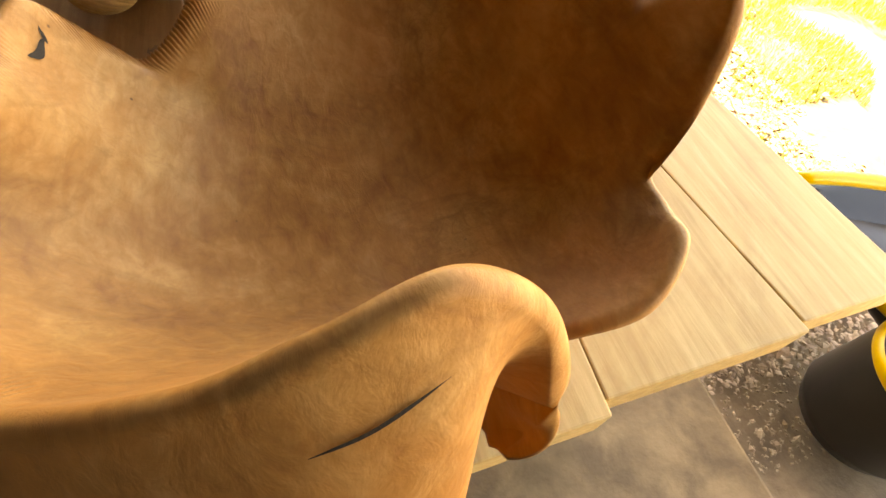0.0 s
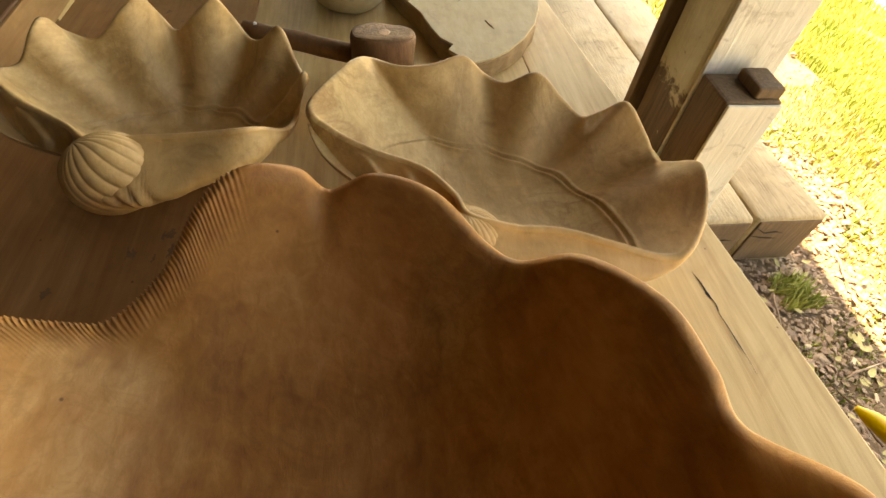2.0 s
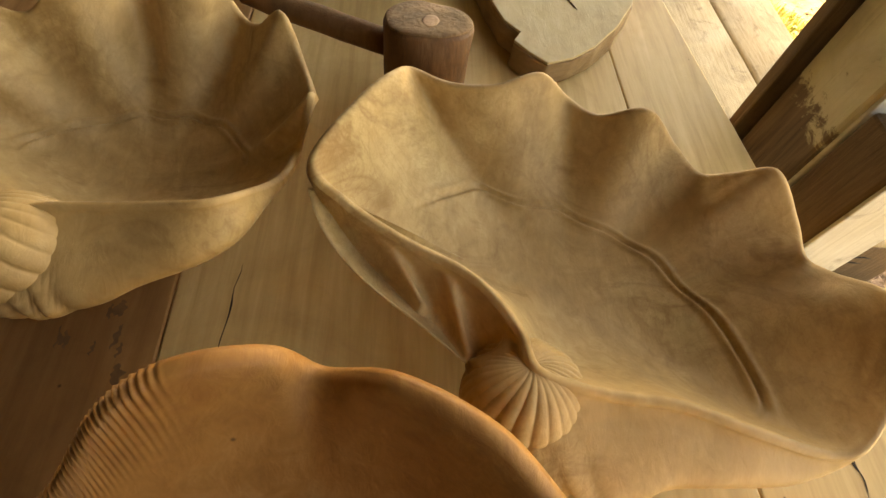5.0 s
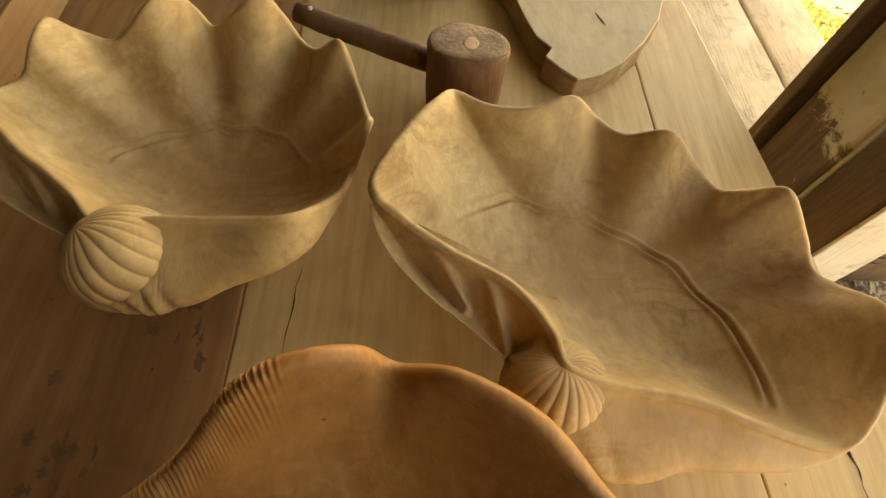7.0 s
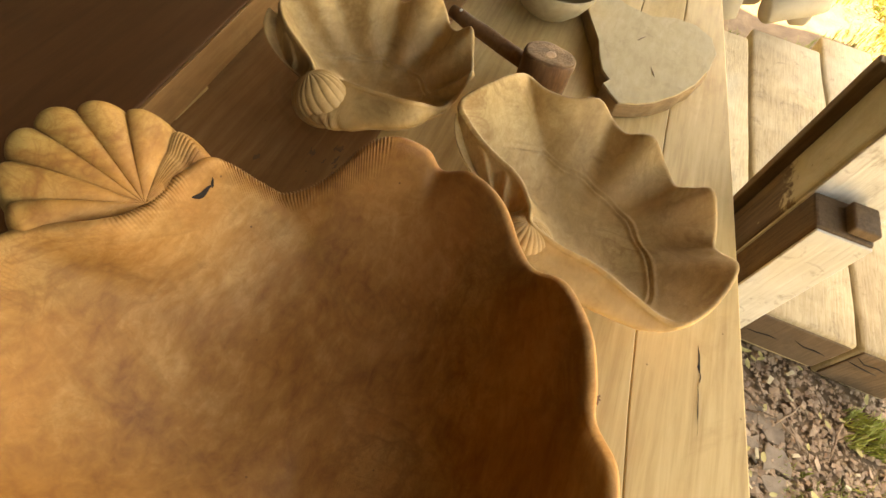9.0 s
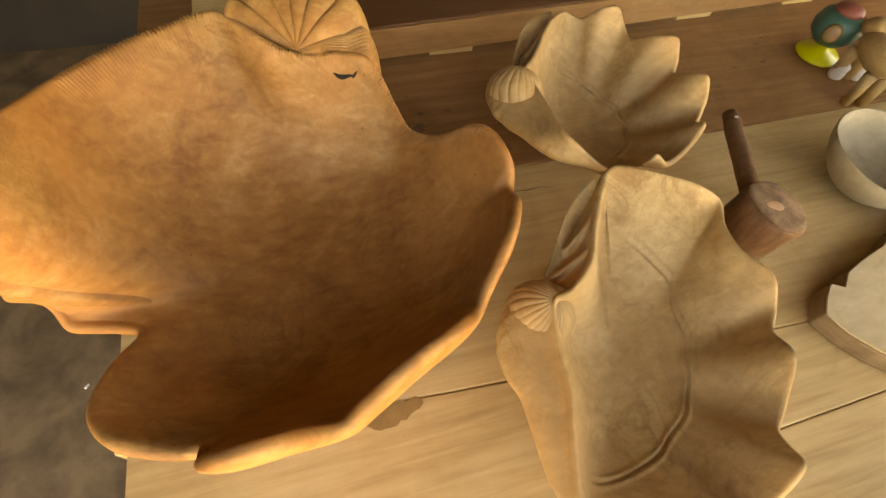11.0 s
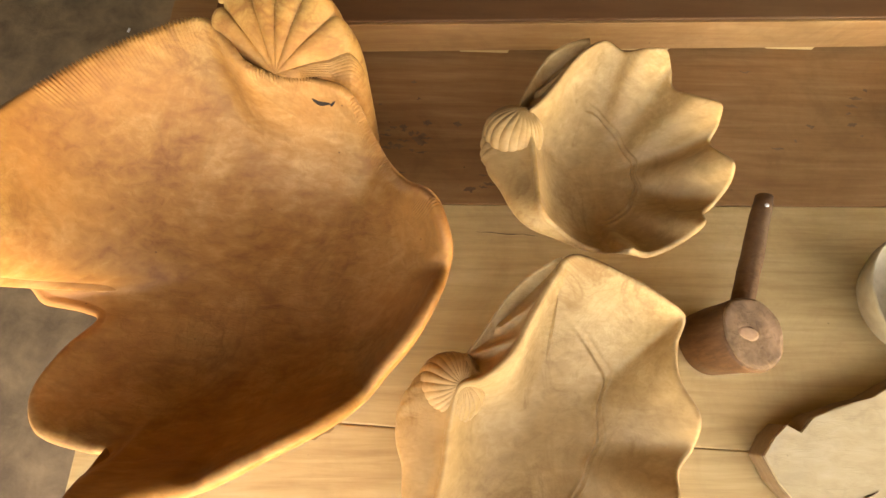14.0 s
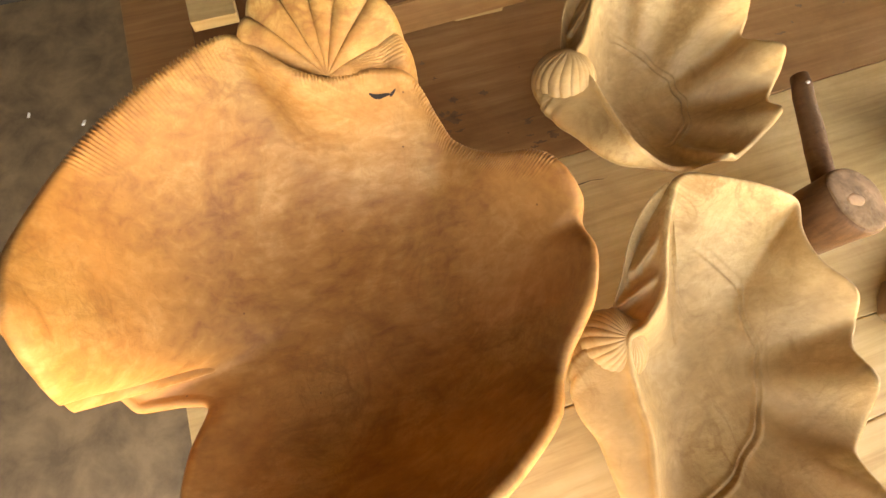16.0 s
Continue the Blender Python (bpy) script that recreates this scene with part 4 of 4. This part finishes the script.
def slab():
    t = thing("sawn_wood_slab", (1.15, 0.35, 0.752), "thick pale sawn slab of wood with a broken edge", "wood slab")
    line = [(0.972, 0.378), (0.985, 0.345), (1.012, 0.31), (1.055, 0.272), (1.11, 0.24), (1.175, 0.216), (1.24, 0.206), (1.295, 0.222), (1.325, 0.262), (1.325, 0.31), (1.3, 0.36),
            (1.31, 0.42), (1.335, 0.47), (1.325, 0.51), (1.27, 0.512), (1.215, 0.49), (1.14, 0.455), (1.085, 0.44), (1.052, 0.428), (1.03, 0.408), (1.012, 0.418), (0.99, 0.4)]
    part("side", bm_mesh("side", prism(line, 0.752, 0.7865, 0.003, 1, 0.004, 22.0), M_SLAB_SIDE, False), t, "rough brown edge with bark marks")
    c = Vector((1.15, 0.36))
    top = [tuple(Vector(p) + (c - Vector(p)) * 0.008) for p in line]
    part("top", bm_mesh("top", prism(top, 0.7868, 0.7905, 0.0012, 1, 0.0015, 22.0), M_SLAB, False), t, "pale sawn face with short checks")
    for x, y, a in ((1.2, 0.37, 2.6), (1.1, 0.33, 0.4)):
        v, f = tube([(x + math.cos(a) * s * 0.016, y + math.sin(a) * s * 0.016, 0.7912) for s in (-1, -0.3, 0.4, 1)], [0.0002, 0.0012, 0.001, 0.0002], 6)
        part("check", mesh_from("check", v, f, M_STAIN), t)
    return t


def bowl():
    prof = [(0.02, 0.004), (0.045, 0.0), (0.062, 0.012), (0.08, 0.032), (0.093, 0.056), (0.1, 0.078), (0.0985, 0.081), (0.0955, 0.078), (0.088, 0.056), (0.074, 0.034), (0.055, 0.018), (0.03, 0.011), (0.004, 0.01)]
    v, f = lathe(prof, (1.237, 0.59, 0.757), 56, (0.03, -0.06, 1), (1, 1), 0.0015)
    solo("wooden_bowl", mesh_from("wooden_bowl", v, f, M_BOWL), (1.237, 0.59, 0.752), "round dusty grey-brown wooden bowl with a thin rim", "bowl")


def toy():
    t = thing("painted_gourd", (1.41, 0.92, 0.752), "painted teal and red gourd on a yellow plastic disc", "ornament")
    v, f = lathe([(0.01, 0.0), (0.04, 0.001), (0.046, 0.006), (0.042, 0.012), (0.014, 0.02), (0.008, 0.034)], (1.41, 0.92, 0.752), 40)
    part("disc", mesh_from("disc", v, f, M_LIME), t, "lime yellow plastic disc")
    v, f = lathe([(0.008, 0.03), (0.03, 0.036), (0.044, 0.052), (0.048, 0.07), (0.042, 0.09), (0.028, 0.1)], (1.412, 0.925, 0.752), 36)
    part("body", mesh_from("body", v, f, M_TEAL), t)
    v, f = lathe([(0.028, 0.1), (0.026, 0.107), (0.016, 0.112), (0.004, 0.114)], (1.412, 0.925, 0.752), 30)
    part("cap", mesh_from("cap", v, f, M_TOYRED), t, "faded red painted cap")
    v, f = lathe([(0.017, -0.001), (0.012, 0.003), (0.003, 0.004)], (1.374, 0.9, 0.823), 18, (-0.85, -0.5, 0.1), (1, 1.2), 0.0015)
    part("blossom", mesh_from("blossom", v, f, M_OCHRE), t, "speckled ochre painted patch")
    for x, y in ((1.405, 0.852), (1.45, 0.84)):
        v, f = lathe([(0.012, 0.0), (0.015, 0.003), (0.015, 0.028), (0.012, 0.032)], (x, y, 0.752), 20)
        solo("white_cap", mesh_from("white_cap", v, f, M_WHITE), (x, y, 0.752), "small white plastic cap lying on the table", "bottle cap", "white caps")


def figurine(x, y, turn, size):
    """A plain four-legged carved block."""
    bm = bmesh.new()
    m = Matrix.Translation((x, y, 0.752)) @ Matrix.Rotation(turn, 4, "Z") @ Matrix.Scale(size, 4)

    def blob(c, r, rot=0.0):
        mm = m @ Matrix.Translation(c) @ Matrix.Rotation(rot, 4, "Y") @ Matrix.Diagonal((*r, 1))
        bmesh.ops.create_icosphere(bm, subdivisions=3, radius=1.0, matrix=mm)

    blob((0, 0, 0.72), (0.52, 0.24, 0.25))
    blob((0.5, 0, 0.86), (0.24, 0.13, 0.17), 0.5)
    blob((0.72, 0, 0.76), (0.2, 0.1, 0.11), 0.35)
    for lx, ly in ((0.34, 0.13), (0.34, -0.13), (-0.36, 0.13), (-0.36, -0.13)):
        cone = m @ Matrix.Translation((lx, ly, 0.29))
        bmesh.ops.create_cone(bm, cap_ends=True, segments=10, radius1=0.075, radius2=0.11, depth=0.58, matrix=cone)
        blob((lx + 0.03, ly, 0.06), (0.1, 0.075, 0.06))
    for v in bm.verts:
        v.co += noise.noise_vector(v.co * 40) * 0.0012
    me = bm_mesh("carved_figurine", bm, M_FIGURE, True)
    solo("carved_figurine", me, (x, y, 0.752), "small plain carved wooden figurine standing on the table", "figurine", "carved figurines")


def bottle(x, y, name, label, text):
    t = thing(name, (x, y, 0.752), label, "bottle")
    r = 0.033
    prof = [(0.02, 0.004), (0.026, 0.0), (r, 0.012), (r, 0.07), (r * 0.95, 0.078), (r, 0.086), (r, 0.14), (r * 0.92, 0.16), (r * 0.6, 0.19), (0.013, 0.215), (0.0125, 0.235)]
    v, f = lathe(prof, (x, y, 0.752), 36)
    part("body", mesh_from("body", v, f, M_BOTTLE), t, "green plastic bottle body")
    v, f = lathe([(r + 0.0006, 0.09), (r + 0.001, 0.091), (r + 0.001, 0.137), (r + 0.0006, 0.138)], (x, y, 0.752), 36)
    part("label_band", mesh_from("label_band", v, f, M_LABEL), t, "blue paper label with white shapes")
    for k in range(4):
        a = radians(200 + 13 * k)
        c = Vector((x + math.cos(a) * (r + 0.0022), y + math.sin(a) * (r + 0.0022), 0.752 + 0.114))
        bm = bmesh.new()
        bmesh.ops.create_cube(bm, size=1.0, matrix=Matrix.Translation(c) @ Matrix.Rotation(a, 4, "Z") @ Matrix.Diagonal((0.0012, 0.0052, 0.02, 1)))
        part("mark", bm_mesh("mark", bm, M_WHITE), t)
    v, f = lathe([(0.0145, 0.236), (0.015, 0.24), (0.015, 0.252), (0.012, 0.255)], (x, y, 0.752), 24)
    part("cap", mesh_from("cap", v, f, M_WHITE), t)


def bark_log():
    v, f = lathe([(0.06, -0.36), (0.085, -0.34), (0.09, -0.1), (0.084, 0.15), (0.092, 0.33), (0.07, 0.36)], (1.55, 1.28, 0.93), 60, (1.0, 0.2, 0.0), (1, 1), 0.012)
    solo("bark_log", mesh_from("bark_log", v, f, M_BARK), (1.55, 1.28, 0.83), "short log with dark flaky bark", "log")


def machine():
    """A yellow and black plastic machine that stands by the table."""
    t = thing("yellow_machine", (0.3, -0.42, 0.0), "yellow and black plastic garden machine standing on the gravel", "machine")

    def bent(sections, mat, name, label=""):
        verts, faces, seg = [], [], 28
        for c, a, b, turn in sections:
            for k in range(seg):
                q = 2 * math.pi * k / seg
                cx, cy = math.copysign(abs(math.cos(q)) ** 0.6, math.cos(q)) * a, math.copysign(abs(math.sin(q)) ** 0.6, math.sin(q)) * b
                verts.append(Vector(c) + Matrix.Rotation(radians(turn), 3, "Z") @ Vector((0, cx, cy)))
        for i in range(len(sections) - 1):
            for k in range(seg):
                j = (k + 1) % seg
                faces.append((i * seg + k, i * seg + j, (i + 1) * seg + j, (i + 1) * seg + k))
        faces += [tuple(reversed(range(seg))), tuple(range((len(sections) - 1) * seg, len(sections) * seg))]
        return part(name, mesh_from(name, verts, faces, mat), t, label)

    upper = [Vector(p) for p in ((0.42, -0.385, 0.42), (0.405, -0.43, 0.428), (0.375, -0.5, 0.436), (0.3, -0.66, 0.44), (0.2, -0.78, 0.42))]
    lower = [Vector(p) for p in ((0.42, -0.385, 0.418), (0.39, -0.382, 0.404), (0.34, -0.388, 0.385), (0.24, -0.415, 0.355), (0.1, -0.46, 0.335))]
    v, f = tube(upper, [0.014, 0.016, 0.017, 0.018, 0.018], 14)
    part("upper_frame", mesh_from("upper_frame", v, f, M_YELLOW), t, "glossy yellow plastic frame bar")
    v, f = tube(lower, [0.014, 0.019, 0.021, 0.022, 0.022], 14)
    part("lower_frame", mesh_from("lower_frame", v, f, M_YELLOW), t, "glossy yellow plastic frame bar")
    verts = [a.lerp(b, k / 8) - Vector((0, 0, 0.02 * math.sin(math.pi * k / 8) + 0.006)) for a, b in zip(upper, lower) for k in range(9)]
    verts += [p - Vector((0, 0, 0.006)) for p in verts]
    faces = [(i * 9 + k, i * 9 + k + 1, i * 9 + k + 10, i * 9 + k + 9) for i in range(4) for k in range(8)]
    part("visor", mesh_from("visor", verts, faces + [tuple(45 + q for q in reversed(f)) for f in faces], M_SMOKE), t, "dark glossy visor between the yellow bars")
    v, f = tube([(0.483, -0.335, 0.382), (0.462, -0.355, 0.378), (0.425, -0.392, 0.37), (0.38, -0.44, 0.36)], [0.006, 0.016, 0.024, 0.026], 14)
    part("spout", mesh_from("spout", v, f, M_YELLOW), t, "glossy yellow plastic spout")
    bent([((0.37, -0.44, 0.35), 0.01, 0.01, -125), ((0.34, -0.47, 0.34), 0.05, 0.035, -125), ((0.24, -0.56, 0.31), 0.12, 0.07, -125), ((0.1, -0.62, 0.27), 0.15, 0.09, -125), ((-0.02, -0.7, 0.25), 0.12, 0.08, -125)], M_BLACK, "body", "black plastic body")
    away = Matrix.Translation((-0.055, -0.11, 0.0))
    v, f = lathe([(0.02, 0.02), (0.13, 0.03), (0.15, 0.08), (0.15, 0.3), (0.135, 0.36), (0.06, 0.385), (0.01, 0.39)], (-0.0, -0.39, 0.0), 44)
    part("tank", mesh_from("tank", [away @ q for q in v], f, M_BLACK), t, "black rounded plastic tank")
    v, f = lathe([(0.1512, 0.285), (0.1535, 0.288), (0.1525, 0.304), (0.148, 0.312)], (-0.0, -0.39, 0.0), 44)
    part("stripe", mesh_from("stripe", [away @ q for q in v], f, M_YELLOW), t, "yellow stripe")
    v, f = lathe([(0.03, -0.015), (0.075, -0.01), (0.085, 0.03), (0.07, 0.07), (0.04, 0.085)], (0.42, -0.78, 0.3), 32, (-0.3, 0.5, 1))
    part("lamp", mesh_from("lamp", [away @ q for q in v], f, M_SMOKE), t, "dark glossy lamp housing")
    v, f = tube([(0.42, -0.78, 0.3), (0.4, -0.68, 0.2), (0.36, -0.56, 0.1), (0.34, -0.55, 0.0)], 0.02, 12)
    part("strut", mesh_from("strut", [away @ q for q in v], f, M_BLACK), t)


def flagstones():
    """Irregular cracked stones set flush in the earth beside the table."""
    rnd = random.Random(31)
    for i in range(5):
        for j in range(2):
            x0, x1 = 0.46 + 0.095 * i, 0.46 + 0.095 * (i + 1) - 0.008
            y0, y1 = -0.565 + 0.085 * j + 0.01 * i, -0.565 + 0.085 * (j + 1) - 0.008 + 0.01 * i
            line = [(x + rnd.uniform(-0.02, 0.02), y + rnd.uniform(-0.018, 0.018)) for x, y in ((x0, y0), ((x0 + x1) / 2, y0), (x1, y0), (x1, (y0 + y1) / 2), (x1, y1), ((x0 + x1) / 2, y1), (x0, y1), (x0, (y0 + y1) / 2))]
            solo("flagstone", bm_mesh("flagstone", prism(line, -0.06, -0.006 + rnd.uniform(-0.006, 0.004), 0.004, 0, 0.003, 30.0), M_FLAG), ((x0 + x1) / 2, (y0 + y1) / 2, -0.06), "dark cracked stone set flush in the earth", "stone", "flagstones")


def fallen_leaves():
    """Curled yellow and brown leaves lying on the earth."""
    rnd = random.Random(41)
    verts, faces = [], []
    for _ in range(170):
        x, y, a = rnd.uniform(0.45, 1.6), rnd.uniform(-1.25, -0.3), rnd.uniform(0, 6.3)
        ln, curl = rnd.uniform(0.008, 0.022), rnd.uniform(0.1, 0.5)
        wd = ln * rnd.uniform(0.3, 0.5)
        k = len(verts)
        for i in range(6):
            f = i / 5 * 2 - 1
            w = wd * (1 - f * f) ** 0.7 + 0.0004
            for e in (-1, 0, 1):
                lx, ly = f * ln, e * w
                verts.append((x + lx * math.cos(a) - ly * math.sin(a), y + lx * math.sin(a) + ly * math.cos(a), 0.004 + curl * (f * f * ln * 0.6 + e * e * w * 0.6)))
        faces += [(k + i * 3 + e, k + i * 3 + e + 1, k + i * 3 + e + 4, k + i * 3 + e + 3) for i in range(5) for e in (0, 1)]
    solo("fallen_leaves", mesh_from("fallen_leaves", verts, faces, M_LEAFDRY), (1, -0.8, 0), "scattered dry yellow leaves on the earth", "leaves", kind="stuff")


def twigs():
    rnd = random.Random(52)
    for _ in range(16):
        x, y, a, ln = rnd.uniform(0.5, 1.25), rnd.uniform(-1.0, -0.3), rnd.uniform(0, 6.3), rnd.uniform(0.03, 0.09)
        pts = [(x + math.cos(a) * ln * f + rnd.uniform(-1, 1) * 0.004, y + math.sin(a) * ln * f + rnd.uniform(-1, 1) * 0.004, 0.006) for f in (-1, -0.4, 0.2, 1)]
        v, f = tube(pts, [0.003, 0.0035, 0.003, 0.0015], 7)
        solo("twig", mesh_from("twig", v, f, rnd.choice((M_BARE, M_LITTER))), (x, y, 0.003), "thin dry twig lying on the earth", "twig", "twigs")


def log_stack():
    """Turned and carved pale pieces heaped at the far end of the platform."""
    rows = [((2.62, -0.05, 0.2), (0.075, 0.2), (0.15, 0.1, 1.0)), ((2.66, -0.22, 0.26), (0.06, 0.26), (0.4, -0.8, 0.25)), ((2.84, -0.12, 0.2), (0.11, 0.3), (0.1, 0.1, 1.0)), ((2.72, -0.38, 0.25), (0.05, 0.2), (0.9, -0.3, 0.2)), ((2.95, -0.34, 0.24), (0.07, 0.3), (0.5, -0.7, 0.1))]
    for c, (r, h), ax in rows:
        v, f = lathe([(r * 0.8, 0.0), (r, 0.01), (r * 0.93, h * 0.4), (r * 1.04, h * 0.8), (r * 0.95, h), (r * 0.7, h + 0.004), (r * 0.6, h * 0.75), (r * 0.1, h * 0.7)], c, 28, ax, (1, 1), 0.006)
        solo("carved_log", mesh_from("carved_log", v, f, M_STONE), c, "short pale hollowed log piece lying in a heap", "log", "hollowed logs")


def litter():
    """Chips and dry leaves on the ground, and flecks on the concrete."""
    rnd = random.Random(5)
    for k in range(46):
        if k < 30:
            x, y, z, mat, what, cat = rnd.uniform(0.55, 1.3), rnd.uniform(-1.1, -0.25), 0.002, M_CHIP, "small pale wood chip on the earth", "wood chip"
        else:
            x, y, z, mat, what, cat = rnd.uniform(-0.9, 0.05), rnd.uniform(0.2, 1.9), 0.0145, M_WHITE, "small white fleck on the concrete", "fleck"
        s, a = rnd.uniform(0.005, 0.016), rnd.uniform(0, 6.3)
        bm = bmesh.new()
        bmesh.ops.create_cube(bm, size=1.0, matrix=Matrix.Translation((x, y, z + 0.002)) @ Matrix.Rotation(a, 4, "Z") @ Matrix.Rotation(rnd.uniform(-0.2, 0.2), 4, "X") @ Matrix.Diagonal((s * 2, s * 0.8, 0.004, 1)))
        for v in bm.verts:
            v.co += Vector((rnd.uniform(-1, 1), rnd.uniform(-1, 1), 0)) * s * 0.25
        solo("wood_chip" if k < 30 else "fleck", bm_mesh("chip", bm, mat), (x, y, z), what, cat, "wood chips" if k < 30 else "white flecks")


ground()
shed()
table()
upper_board()
post()
platform()
big_shell()
medium_shell()
small_shell()
mallet()
slab()
bowl()
toy()
for fx, fy, fa, fs in ((1.5, 0.53, -0.35, 0.13), (1.4, 0.81, 1.2, 0.12), (1.58, 0.3, 0.2, 0.11), (1.62, 0.72, -0.3, 0.13)):
    figurine(fx, fy, fa, fs)
bottle(1.47, 0.66, "green_bottle", "green plastic drink bottle with a blue label", "")
bottle(1.74, 0.58, "green_bottle", "green plastic drink bottle with a blue label", "")
bark_log()
machine()
flagstones()
log_stack()
litter()
scatter(9000, 0.1, 1.9, -1.3, -0.2, -0.01, 0.013, M_LITTER, "leaf_litter", "flat brown leaf litter on the earth", 9, 0.14)
scatter(9000, -0.1, 1.9, -1.3, -0.2, -0.014, 0.0085, M_GRAVEL, "gravel", "loose grey-brown gravel on the earth", 3)
scatter(3000, 1.0, 4.0, -1.7, -0.85, -0.014, 0.011, M_GRAVEL, "gravel", "sparse gravel between the grass", 4)
grass(60000, 1.0, 4.2, -2.7, -1.05, 0.045, 11, "grass", "yellow-green sunlit grass beside the shed", -0.15)
grass(20000, -1.5, 1.0, -2.7, -1.6, 0.05, 12, "grass", "yellow-green sunlit grass beside the shed", -0.1)
grass(3000, 0.5, 1.15, -1.15, -0.5, 0.035, 13, "grass", "thin tufts of green grass in the gravel", 0.12)
grass(6000, 2.2, 4.6, -1.2, -0.1, 0.06, 14, "grass", "green shaded grass beyond the platform", -0.1)
grass(420, 0.91, 1.03, -0.84, -0.71, 0.05, 15, "grass", "small green tuft beside the timbers", None, -0.012)
fallen_leaves()
twigs()
